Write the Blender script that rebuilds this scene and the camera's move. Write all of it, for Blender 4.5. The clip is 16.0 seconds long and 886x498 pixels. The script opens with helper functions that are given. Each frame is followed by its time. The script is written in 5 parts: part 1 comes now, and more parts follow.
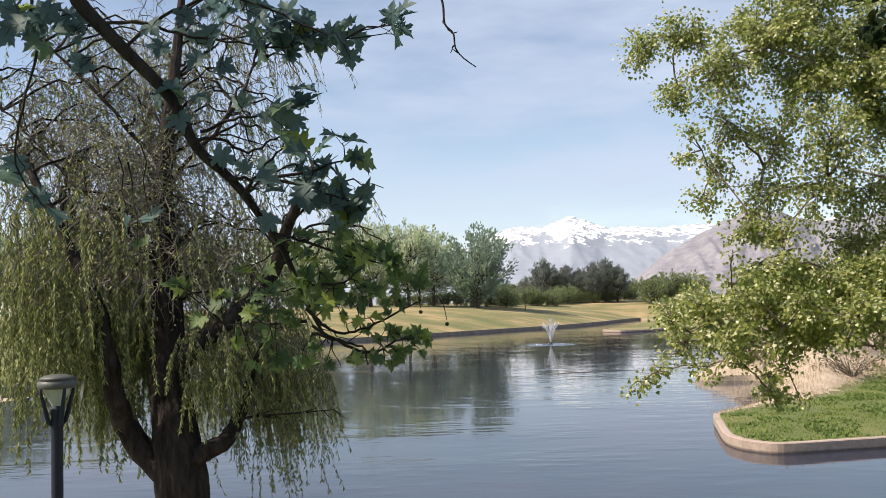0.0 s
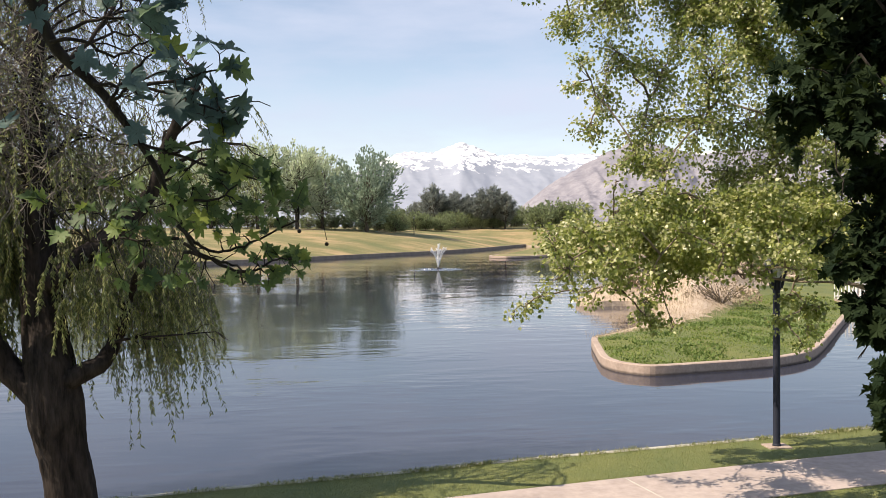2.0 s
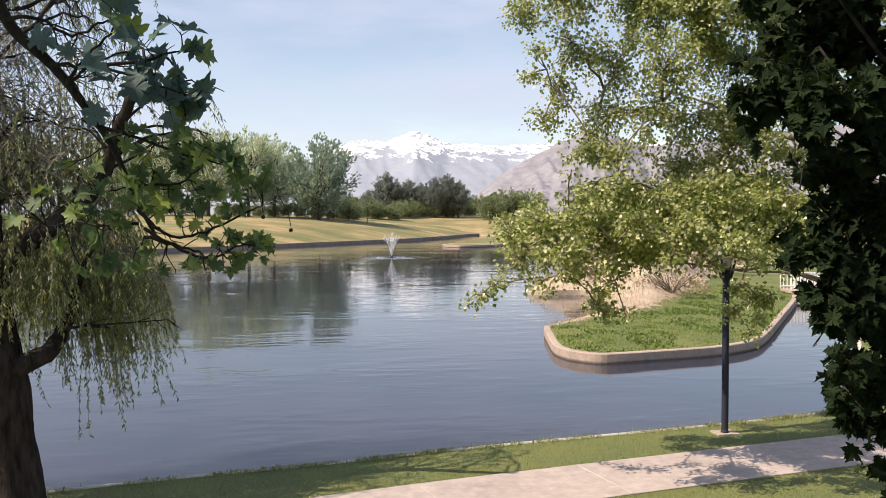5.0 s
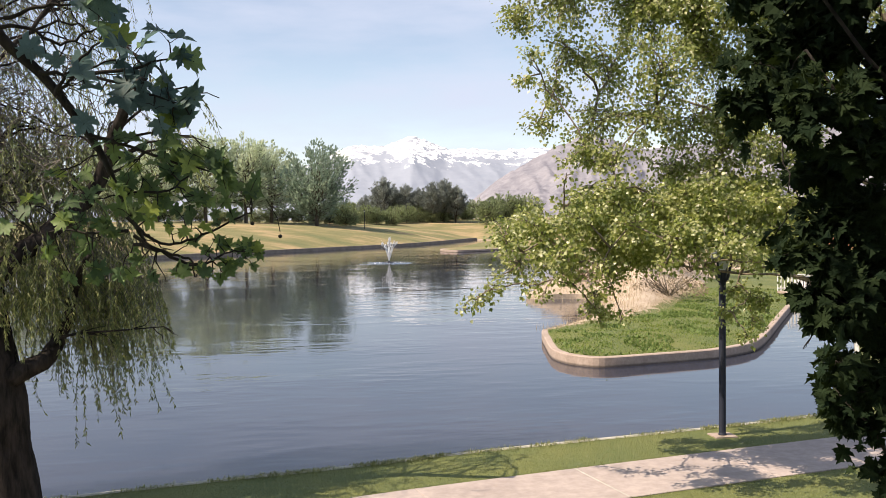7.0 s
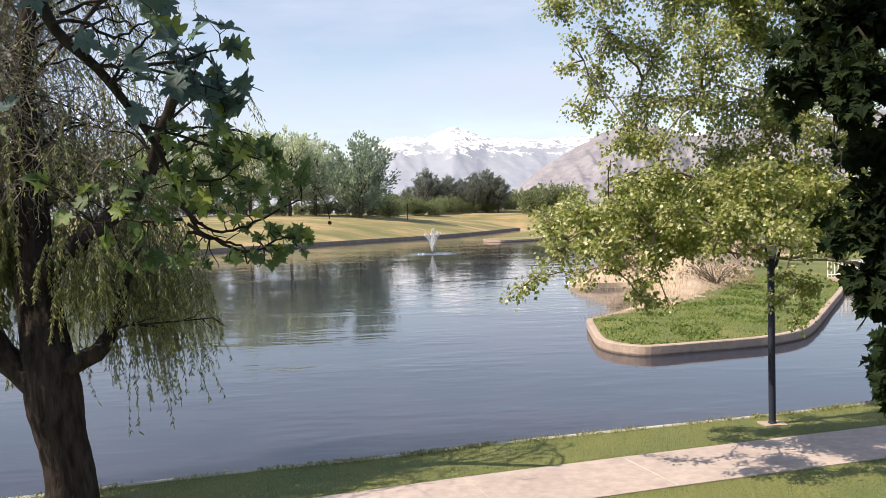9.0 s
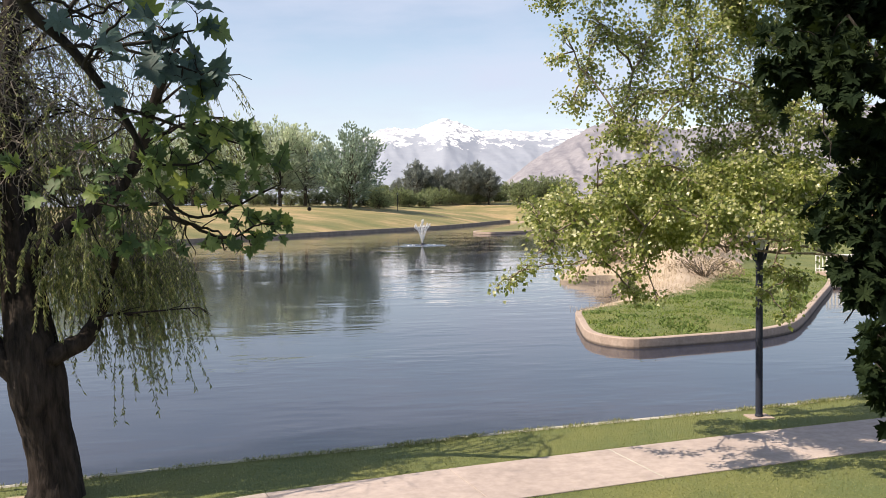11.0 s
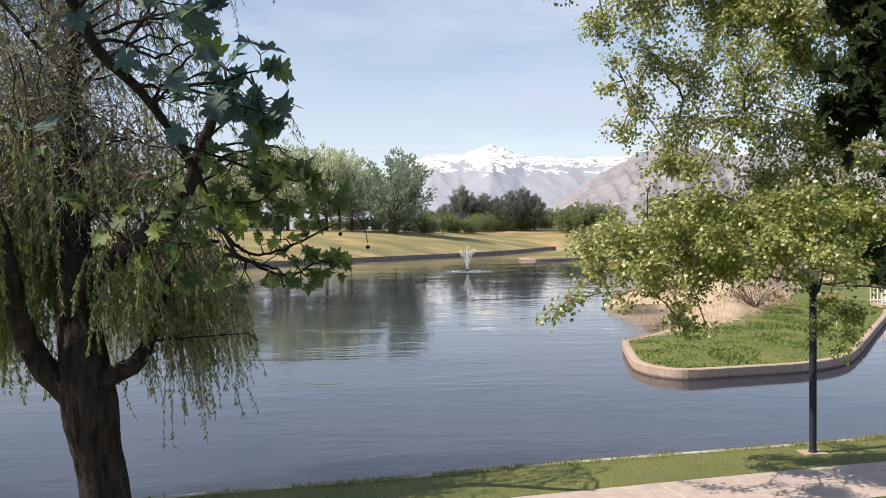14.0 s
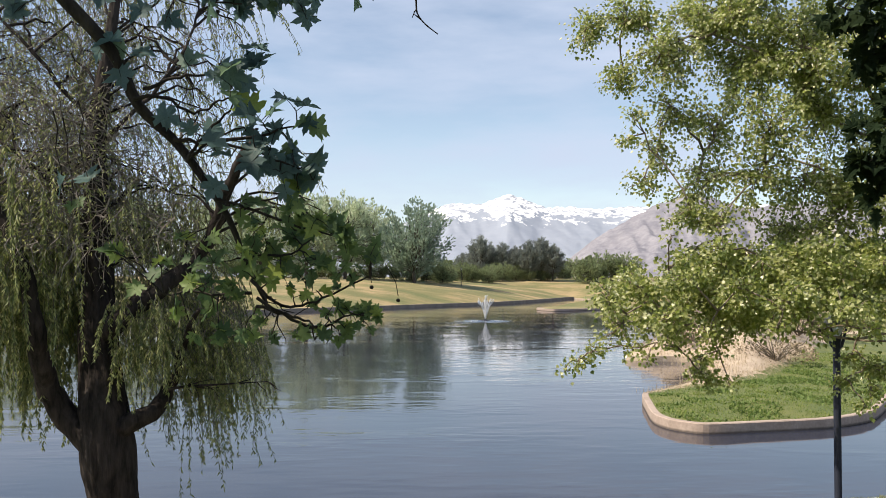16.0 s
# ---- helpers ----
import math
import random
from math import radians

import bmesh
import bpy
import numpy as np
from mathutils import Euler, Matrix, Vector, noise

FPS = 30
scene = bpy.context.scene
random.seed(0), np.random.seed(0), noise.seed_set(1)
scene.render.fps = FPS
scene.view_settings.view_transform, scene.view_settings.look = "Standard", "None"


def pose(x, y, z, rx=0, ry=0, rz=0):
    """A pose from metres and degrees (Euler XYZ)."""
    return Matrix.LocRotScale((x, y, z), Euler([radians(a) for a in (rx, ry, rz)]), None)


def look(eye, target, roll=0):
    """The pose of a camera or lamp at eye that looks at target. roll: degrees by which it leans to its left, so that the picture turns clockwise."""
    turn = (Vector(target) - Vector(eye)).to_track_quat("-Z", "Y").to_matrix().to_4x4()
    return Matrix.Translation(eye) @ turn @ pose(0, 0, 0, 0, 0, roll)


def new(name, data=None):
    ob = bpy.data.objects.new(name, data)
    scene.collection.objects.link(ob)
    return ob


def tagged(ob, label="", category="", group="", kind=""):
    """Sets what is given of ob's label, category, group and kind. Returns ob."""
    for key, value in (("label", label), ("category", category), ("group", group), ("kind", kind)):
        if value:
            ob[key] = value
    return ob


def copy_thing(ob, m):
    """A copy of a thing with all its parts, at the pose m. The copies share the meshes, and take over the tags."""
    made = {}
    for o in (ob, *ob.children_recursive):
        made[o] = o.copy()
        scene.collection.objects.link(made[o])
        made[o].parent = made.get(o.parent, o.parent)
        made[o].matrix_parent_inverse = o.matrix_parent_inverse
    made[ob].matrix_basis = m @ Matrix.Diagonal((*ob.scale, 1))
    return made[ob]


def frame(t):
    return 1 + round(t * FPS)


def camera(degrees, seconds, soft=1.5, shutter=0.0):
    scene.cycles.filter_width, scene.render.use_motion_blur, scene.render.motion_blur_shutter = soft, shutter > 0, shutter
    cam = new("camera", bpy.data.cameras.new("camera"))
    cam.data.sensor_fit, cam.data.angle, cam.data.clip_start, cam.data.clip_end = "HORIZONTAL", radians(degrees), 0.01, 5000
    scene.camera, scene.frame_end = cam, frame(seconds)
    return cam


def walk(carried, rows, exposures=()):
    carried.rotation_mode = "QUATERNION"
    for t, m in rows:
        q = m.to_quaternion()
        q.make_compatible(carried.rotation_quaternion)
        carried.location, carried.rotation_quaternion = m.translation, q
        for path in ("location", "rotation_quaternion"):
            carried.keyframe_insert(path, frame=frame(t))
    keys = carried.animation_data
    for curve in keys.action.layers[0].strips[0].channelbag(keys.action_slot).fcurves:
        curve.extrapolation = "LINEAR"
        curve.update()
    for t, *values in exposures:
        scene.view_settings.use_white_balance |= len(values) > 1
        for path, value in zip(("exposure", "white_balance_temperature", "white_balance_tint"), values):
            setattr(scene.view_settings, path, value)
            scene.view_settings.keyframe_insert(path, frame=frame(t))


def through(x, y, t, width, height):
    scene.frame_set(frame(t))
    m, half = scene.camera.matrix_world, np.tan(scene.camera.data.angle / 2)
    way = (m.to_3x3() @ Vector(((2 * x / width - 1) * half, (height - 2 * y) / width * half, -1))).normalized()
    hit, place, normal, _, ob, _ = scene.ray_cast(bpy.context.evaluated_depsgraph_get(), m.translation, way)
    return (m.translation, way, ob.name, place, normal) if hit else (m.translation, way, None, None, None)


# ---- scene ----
cam = camera(52.0, 16.0, 0.5)
PATH = [
    (0, (-0.04, -0.092, 5.358), (-0.044, 1.904, 5.479), -1.7),
    (0.5, (-0.022, -0.046, 5.347), (0.0, 1.951, 5.454), -1.6),
    (1, (-0.026, -0.057, 5.335), (0.058, 1.94, 5.384), -1.1),
    (1.5, (-0.006, -0.063, 5.36), (0.191, 1.928, 5.353), -1.0),
    (2, (-0.007, -0.009, 5.343), (0.228, 1.976, 5.293), -0.6),
    (2.5, (0.005, -0.02, 5.331), (0.289, 1.956, 5.208), -0.4),
    (3, (0.001, 0.014, 5.336), (0.324, 1.983, 5.195), -0.1),
    (3.5, (-0.005, 0.021, 5.352), (0.335, 1.988, 5.222), 0.1),
    (4, (-0.03, 0.019, 5.344), (0.317, 1.986, 5.239), 0.2),
    (4.5, (-0.055, 0.018, 5.336), (0.285, 1.986, 5.25), 0.0),
    (7, (-0.022, -0.004, 5.337), (0.32, 1.965, 5.272), -0.6),
    (7.5, (-0.019, 0.019, 5.329), (0.323, 1.988, 5.261), -0.6),
    (8, (-0.025, -0.007, 5.325), (0.304, 1.964, 5.252), -0.5),
    (8.5, (-0.038, 0.0, 5.316), (0.2, 1.984, 5.236), -1.4),
    (9, (-0.044, -0.023, 5.315), (0.204, 1.96, 5.231), -1.4),
    (11.5, (0.001, 0.048, 5.295), (0.271, 2.027, 5.187), -0.9),
    (12, (0.002, 0.031, 5.308), (0.268, 2.01, 5.195), -0.9),
    (12.5, (-0.017, 0.002, 5.303), (0.244, 1.982, 5.187), -0.9),
    (13, (-0.032, 0.048, 5.317), (0.228, 2.028, 5.207), -1.0),
    (13.5, (-0.046, 0.055, 5.357), (0.158, 2.042, 5.267), -0.8),
    (14, (-0.052, 0.059, 5.347), (0.12, 2.051, 5.302), -0.5),
    (14.5, (-0.09, 0.085, 5.358), (0.046, 2.08, 5.342), -0.3),
    (15, (-0.085, 0.04, 5.364), (0.039, 2.036, 5.381), -0.4),
    (15.5, (-0.075, 0.0, 5.362), (0.056, 1.996, 5.405), -0.3),
    (16, (-0.1, 0.034, 5.366), (0.033, 2.029, 5.429), 0.1),
]
EXPOSURES = [(0, 0.54, 7600, 13), (1, 0.56, 7650, 12), (2.5, 0.65, 7950, 17), (3.5, 0.67, 7950, 17), (4.5, 0.58, 7900, 17), (7.0, 0.65, 7950, 16), (8.5, 0.68, 7850, 16), (9, 0.67, 7850, 16), (11.5, 0.6, 7850, 15), (13, 0.58, 7850, 15), (13.6, 0.53, 7800, 15), (14.5, 0.52, 7700, 14), (16, 0.52, 7550, 12)]
walk(cam, [(t, look(eye, target, roll)) for t, eye, target, roll in PATH], EXPOSURES)

# ---- world, sun and exposure ----
SUN_AZ = math.atan2(-1.0, -0.2)
SUN_EL = radians(48)
world = bpy.data.worlds.new("sky")
scene.world = world
world.use_nodes = True
wt = world.node_tree
sky = wt.nodes.new("ShaderNodeTexSky")
sky.sky_type = 'NISHITA'
sky.sun_disc = False
sky.sun_elevation = SUN_EL
sky.sun_rotation = SUN_AZ
sky.altitude = 1300
sky.air_density = 1.0
sky.dust_density = 0.7
sky.ozone_density = 1.2
wt.nodes["Background"].inputs["Strength"].default_value = 0.125
# thin high cloud, a little whiter than the clear sky
wc = wt.nodes.new("ShaderNodeTexCoord")
wm = wt.nodes.new("ShaderNodeMapping")
wm.inputs["Scale"].default_value = (1.6, 1.6, 6.5)
wm.inputs["Rotation"].default_value = (0.12, 0.3, 0.0)
wn = wt.nodes.new("ShaderNodeTexNoise")
wn.inputs["Scale"].default_value = 2.2
wn.inputs["Detail"].default_value = 6
wn.inputs["Roughness"].default_value = 0.55
wr = wt.nodes.new("ShaderNodeMapRange")
wr.inputs["From Min"].default_value = 0.38
wr.inputs["From Max"].default_value = 0.68
wr.inputs["To Min"].default_value = 0.1
wr.inputs["To Max"].default_value = 0.9
wx = wt.nodes.new("ShaderNodeMix")
wx.data_type = 'RGBA'
wx.inputs["B"].default_value = (3.25, 4.12, 5.8, 1)
wt.links.new(wc.outputs["Generated"], wm.inputs["Vector"])
wt.links.new(wm.outputs["Vector"], wn.inputs["Vector"])
wt.links.new(wn.outputs["Fac"], wr.inputs["Value"])
wt.links.new(wr.outputs["Result"], wx.inputs["Factor"])
wt.links.new(sky.outputs["Color"], wx.inputs["A"])
wt.links.new(wx.outputs["Result"], wt.nodes["Background"].inputs["Color"])

sun = new("sun", bpy.data.lights.new("sun", 'SUN'))
sun.data.energy = 4.6
sun.data.angle = radians(0.4)
sun.data.color = (1.0, 0.95, 0.86)
SUN_DIR = Vector((math.sin(SUN_AZ) * math.cos(SUN_EL), math.cos(SUN_AZ) * math.cos(SUN_EL), math.sin(SUN_EL)))
sun.rotation_euler = SUN_DIR.to_track_quat("Z", "Y").to_euler()
scene.view_settings.exposure = 0.0


# ---- materials ----
def material(name, rough=0.8):
    m = bpy.data.materials.new(name)
    m.use_nodes = True
    b = m.node_tree.nodes["Principled BSDF"]
    b.inputs["Roughness"].default_value = rough
    return m, m.node_tree, b


def mottled(nt, scale, stops, detail=4, stretch=(1, 1, 1), rough=0.6):
    """Noise over the thing's own metres, run through colour stops."""
    co = nt.nodes.new("ShaderNodeTexCoord")
    mp = nt.nodes.new("ShaderNodeMapping")
    mp.inputs["Scale"].default_value = stretch
    no = nt.nodes.new("ShaderNodeTexNoise")
    no.inputs["Scale"].default_value = scale
    no.inputs["Detail"].default_value = detail
    no.inputs["Roughness"].default_value = rough
    ra = nt.nodes.new("ShaderNodeValToRGB")
    el = ra.color_ramp.elements
    el[0].position, el[0].color = stops[0][0], (*stops[0][1], 1)
    el[1].position, el[1].color = stops[-1][0], (*stops[-1][1], 1)
    for p, c in stops[1:-1]:
        e = el.new(p)
        e.color = (*c, 1)
    nt.links.new(co.outputs["Object"], mp.inputs["Vector"])
    nt.links.new(mp.outputs["Vector"], no.inputs["Vector"])
    nt.links.new(no.outputs["Fac"], ra.inputs["Fac"])
    return ra.outputs["Color"], no.outputs["Fac"]


def blend(nt, fac, a, b, how='MIX'):
    x = nt.nodes.new("ShaderNodeMix")
    x.data_type = 'RGBA'
    x.blend_type = how
    for sock, v in (("Factor", fac), ("A", a), ("B", b)):
        if isinstance(v, (int, float)):
            x.inputs[sock].default_value = v
        elif isinstance(v, tuple):
            x.inputs[sock].default_value = (*v, 1)
        else:
            nt.links.new(v, x.inputs[sock])
    return x.outputs["Result"]


def relief(nt, b, height, strength=0.4, distance=0.02):
    bu = nt.nodes.new("ShaderNodeBump")
    bu.inputs["Strength"].default_value = strength
    bu.inputs["Distance"].default_value = distance
    nt.links.new(height, bu.inputs["Height"])
    nt.links.new(bu.outputs["Normal"], b.inputs["Normal"])
    return bu


def plain(name, c1, c2, scale=6, rough=0.8, bump=0.3, dist=0.01, metal=0.0, stretch=(1, 1, 1)):
    m, nt, b = material(name, rough)
    col, fac = mottled(nt, scale, [(0.3, c1), (0.7, c2)], 6, stretch)
    fine, f2 = mottled(nt, scale * 9, [(0.3, (0.82, 0.82, 0.82)), (0.7, (1.12, 1.12, 1.12))], 4, stretch)
    nt.links.new(blend(nt, 1.0, col, fine, 'MULTIPLY'), b.inputs["Base Color"])
    b.inputs["Metallic"].default_value = metal
    relief(nt, b, f2, bump, dist)
    return m


def leafy(name, stops, through=0.35, rough=0.5, tint=(0.5, 0.62, 0.12), gloss=0.4):
    """A leaf: its colour differs leaf by leaf, and light shines through it."""
    m, nt, b = material(name, rough)
    b.inputs["Specular IOR Level"].default_value = gloss
    ge = nt.nodes.new("ShaderNodeNewGeometry")
    oi = nt.nodes.new("ShaderNodeObjectInfo")
    ad = nt.nodes.new("ShaderNodeMath")
    fr = nt.nodes.new("ShaderNodeMath")
    fr.operation = 'FRACT'
    nt.links.new(ge.outputs["Random Per Island"], ad.inputs[0])
    nt.links.new(oi.outputs["Random"], ad.inputs[1])
    nt.links.new(ad.outputs[0], fr.inputs[0])
    ra = nt.nodes.new("ShaderNodeValToRGB")
    el = ra.color_ramp.elements
    el[0].position, el[0].color = stops[0][0], (*stops[0][1], 1)
    el[1].position, el[1].color = stops[-1][0], (*stops[-1][1], 1)
    for p, c in stops[1:-1]:
        e = el.new(p)
        e.color = (*c, 1)
    nt.links.new(fr.outputs[0], ra.inputs["Fac"])
    va, f2 = mottled(nt, 25, [(0.3, (0.8, 0.85, 0.75)), (0.7, (1.15, 1.1, 1.1))], 3)
    col = blend(nt, 1.0, ra.outputs["Color"], va, 'MULTIPLY')
    nt.links.new(col, b.inputs["Base Color"])
    tr = nt.nodes.new("ShaderNodeBsdfTranslucent")
    nt.links.new(blend(nt, 0.5, col, tint, 'MIX') if tint else col, tr.inputs["Color"])
    mx = nt.nodes.new("ShaderNodeMixShader")
    mx.inputs["Fac"].default_value = through
    nt.links.new(b.outputs["BSDF"], mx.inputs[1])
    nt.links.new(tr.outputs["BSDF"], mx.inputs[2])
    nt.links.new(mx.outputs["Shader"], nt.nodes["Material Output"].inputs["Surface"])
    return m


def bark(name, c1, c2, scale=9):
    m, nt, b = material(name, 0.9)
    col, f1 = mottled(nt, scale, [(0.35, c1), (0.65, c2)], 8, (1, 1, 0.18))
    big, f2 = mottled(nt, 1.3, [(0.3, (0.75, 0.72, 0.7)), (0.7, (1.15, 1.15, 1.15))], 3)
    nt.links.new(blend(nt, 1.0, col, big, 'MULTIPLY'), b.inputs["Base Color"])
    b.inputs["Specular IOR Level"].default_value = 0.15
    relief(nt, b, f1, 0.9, 0.05)
    return m


def lawn():
    """Mown grass, green round the near bank and dry across the water."""
    m, nt, b = material("lawn_grass", 0.95)
    fine, f1 = mottled(nt, 22, [(0.3, (0.086, 0.107, 0.033)), (0.7, (0.158, 0.181, 0.066))], 6)
    wide, f2 = mottled(nt, 0.5, [(0.35, (0.76, 0.86, 0.8)), (0.68, (1.2, 1.1, 0.95))], 5)
    green = blend(nt, 1.0, fine, wide, 'MULTIPLY')
    d1, f3 = mottled(nt, 0.07, [(0.36, (0.125, 0.138, 0.055)), (0.5, (0.2, 0.18, 0.08)), (0.64, (0.36, 0.265, 0.145))], 6, (1, 2.2, 1))
    d2, f4 = mottled(nt, 1.2, [(0.3, (0.85, 0.87, 0.85)), (0.7, (1.12, 1.1, 1.1))], 5, (0.5, 2, 1))
    dry = blend(nt, 1.0, d1, d2, 'MULTIPLY')
    ge = nt.nodes.new("ShaderNodeNewGeometry")
    se = nt.nodes.new("ShaderNodeSeparateXYZ")
    mr = nt.nodes.new("ShaderNodeMapRange")
    mr.inputs["From Min"].default_value = 75
    mr.inputs["From Max"].default_value = 135
    nt.links.new(ge.outputs["Position"], se.inputs[0])
    nt.links.new(se.outputs["Y"], mr.inputs["Value"])
    nt.links.new(blend(nt, mr.outputs["Result"], green, dry), b.inputs["Base Color"])
    relief(nt, b, f1, 0.7, 0.05)
    return m


def pond_water():
    m, nt, b = material("pond_water", 0.06)
    b.inputs["Base Color"].default_value = (0.024, 0.028, 0.045, 1)
    b.inputs["IOR"].default_value = 1.33
    co = nt.nodes.new("ShaderNodeTexCoord")
    out = None
    for scale, stretch, amp in ((0.85, (0.8, 1.6, 1), 0.9), (2.1, (0.6, 1.7, 1), 0.42), (5.5, (0.6, 1.4, 1), 0.03), (0.16, (0.6, 1.2, 1), 0.7)):
        mp = nt.nodes.new("ShaderNodeMapping")
        mp.inputs["Scale"].default_value = stretch
        mp.inputs["Rotation"].default_value = (0, 0, radians(-10))
        no = nt.nodes.new("ShaderNodeTexNoise")
        no.inputs["Scale"].default_value = scale
        no.inputs["Detail"].default_value = 1.2
        mu = nt.nodes.new("ShaderNodeMath")
        mu.operation = 'MULTIPLY'
        mu.inputs[1].default_value = amp
        nt.links.new(co.outputs["Object"], mp.inputs["Vector"])
        nt.links.new(mp.outputs["Vector"], no.inputs["Vector"])
        nt.links.new(no.outputs["Fac"], mu.inputs[0])
        if out is None:
            out = mu.outputs[0]
        else:
            ad = nt.nodes.new("ShaderNodeMath")
            nt.links.new(out, ad.inputs[0])
            nt.links.new(mu.outputs[0], ad.inputs[1])
            out = ad.outputs[0]
    calm, fc = mottled(nt, 0.09, [(0.44, (0.17, 0.17, 0.17)), (0.6, (1, 1, 1))], 4, (0.6, 1.4, 1))
    mu = nt.nodes.new("ShaderNodeMath")
    mu.operation = 'MULTIPLY'
    nt.links.new(out, mu.inputs[0])
    nt.links.new(calm, mu.inputs[1])
    relief(nt, b, mu.outputs[0], 0.27, 0.05)
    return m


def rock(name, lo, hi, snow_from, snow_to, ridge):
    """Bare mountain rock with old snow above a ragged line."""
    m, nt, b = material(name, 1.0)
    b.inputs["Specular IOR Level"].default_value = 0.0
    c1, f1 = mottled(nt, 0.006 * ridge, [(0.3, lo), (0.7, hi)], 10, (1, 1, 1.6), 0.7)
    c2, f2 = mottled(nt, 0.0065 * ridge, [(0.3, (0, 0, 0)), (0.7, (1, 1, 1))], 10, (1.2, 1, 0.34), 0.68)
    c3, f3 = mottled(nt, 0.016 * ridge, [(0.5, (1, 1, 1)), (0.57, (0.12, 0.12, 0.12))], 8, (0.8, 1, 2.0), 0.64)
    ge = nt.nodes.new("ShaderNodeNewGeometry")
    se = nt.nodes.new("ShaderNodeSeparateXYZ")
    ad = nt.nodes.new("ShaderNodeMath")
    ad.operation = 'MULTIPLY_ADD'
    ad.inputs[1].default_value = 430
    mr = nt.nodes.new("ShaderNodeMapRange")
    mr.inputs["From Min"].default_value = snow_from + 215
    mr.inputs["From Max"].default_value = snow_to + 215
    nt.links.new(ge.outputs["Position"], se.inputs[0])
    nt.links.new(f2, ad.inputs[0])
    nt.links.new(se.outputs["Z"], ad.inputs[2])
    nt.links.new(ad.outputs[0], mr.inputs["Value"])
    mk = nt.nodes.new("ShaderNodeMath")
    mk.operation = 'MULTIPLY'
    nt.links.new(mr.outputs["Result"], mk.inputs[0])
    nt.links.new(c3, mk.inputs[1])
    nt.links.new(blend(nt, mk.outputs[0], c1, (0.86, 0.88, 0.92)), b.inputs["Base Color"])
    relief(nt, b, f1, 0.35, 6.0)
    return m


M_LAWN = lawn()
M_WATER = pond_water()
M_CONCRETE = plain("pale_concrete", (0.35, 0.295, 0.275), (0.415, 0.35, 0.325), 0.5, 0.9, 0.12, 0.002)
M_KERB = plain("weathered_kerb_concrete", (0.31, 0.24, 0.20), (0.42, 0.335, 0.285), 1.1, 0.9, 0.3, 0.01)
def wet_foot(m, z0, z1):
    """A dark damp line where the wall stands in the water."""
    nt = m.node_tree
    b = nt.nodes["Principled BSDF"]
    col = b.inputs["Base Color"].links[0].from_socket
    ge = nt.nodes.new("ShaderNodeNewGeometry")
    se = nt.nodes.new("ShaderNodeSeparateXYZ")
    mr = nt.nodes.new("ShaderNodeMapRange")
    mr.inputs["From Min"].default_value = z0
    mr.inputs["From Max"].default_value = z1
    mr.inputs["To Min"].default_value = 0.3
    mr.inputs["To Max"].default_value = 1.0
    c, f = mottled(nt, 2.5, [(0.3, (0, 0, 0)), (0.7, (1, 1, 1))], 4)
    ad = nt.nodes.new("ShaderNodeMath")
    ad.operation = 'MULTIPLY_ADD'
    ad.inputs[1].default_value = -0.06
    nt.links.new(ge.outputs["Position"], se.inputs[0])
    nt.links.new(f, ad.inputs[0])
    nt.links.new(se.outputs["Z"], ad.inputs[2])
    nt.links.new(ad.outputs[0], mr.inputs["Value"])
    nt.links.new(blend(nt, 1.0, col, mr.outputs["Result"], 'MULTIPLY'), b.inputs["Base Color"])


wet_foot(M_KERB, 0.0, 0.07)
# Darker copy of the kerb concrete; the wall's shade is put into its colour.
M_FAR_WALL = plain("shade_darkened_concrete", (0.2, 0.165, 0.135), (0.29, 0.24, 0.2), 0.8, 0.9, 0.3, 0.01)
M_EDGE = plain("worn_edging_concrete", (0.40, 0.385, 0.34), (0.52, 0.50, 0.45), 2, 0.9, 0.3, 0.01)
M_METAL = plain("dark_painted_metal", (0.006, 0.010, 0.024), (0.010, 0.015, 0.034), 5, 0.75, 0.1, 0.002)
M_LAMP_CAP = plain("grey_painted_metal", (0.06, 0.065, 0.06), (0.09, 0.095, 0.085), 8, 0.55, 0.1, 0.002)
# Both rocks are pale and bluish: distance haze is put into their colours.
M_SNOW_ROCK = rock("haze_paled_snowy_rock", (0.245, 0.28, 0.345), (0.295, 0.33, 0.395), 265, 277, 2.2)
M_BROWN_ROCK = rock("haze_greyed_brown_rock", (0.15, 0.152, 0.187), (0.30, 0.295, 0.325), 900, 1000, 4.5)
M_WILLOW_BARK = bark("willow_bark", (0.010, 0.0085, 0.008), (0.046, 0.038, 0.035), 10)
M_PLANE_BARK = bark("plane_bark", (0.028, 0.026, 0.025), (0.068, 0.062, 0.055), 14)
M_PALE_BARK = bark("pale_twig_bark", (0.13, 0.105, 0.08), (0.27, 0.225, 0.18), 14)
M_TWIG = bark("grey_twig_bark", (0.07, 0.062, 0.055), (0.25, 0.23, 0.21), 14)
M_FAR_BARK = bark("far_bark", (0.06, 0.05, 0.04), (0.12, 0.10, 0.08), 4)
# Bluish veil of glare and a few sunlit leaves are put into this colour.
M_VEILED_LEAF = leafy("plane_leaf", [(0.0, (0.075, 0.14, 0.155)), (0.85, (0.125, 0.21, 0.21)), (0.97, (0.16, 0.26, 0.14)), (1.0, (0.32, 0.40, 0.08))], 0.5, 0.55, None, 0.3)
# Lit copy of the plane leaf: sunlight on lower clusters put into colour.
M_LIT_LEAF = leafy("plane_leaf_lightened_for_sun", [(0.0, (0.08, 0.14, 0.07)), (0.65, (0.16, 0.245, 0.095)), (0.9, (0.22, 0.31, 0.10)), (1.0, (0.36, 0.44, 0.11))], 0.45, 0.55, None, 0.3)
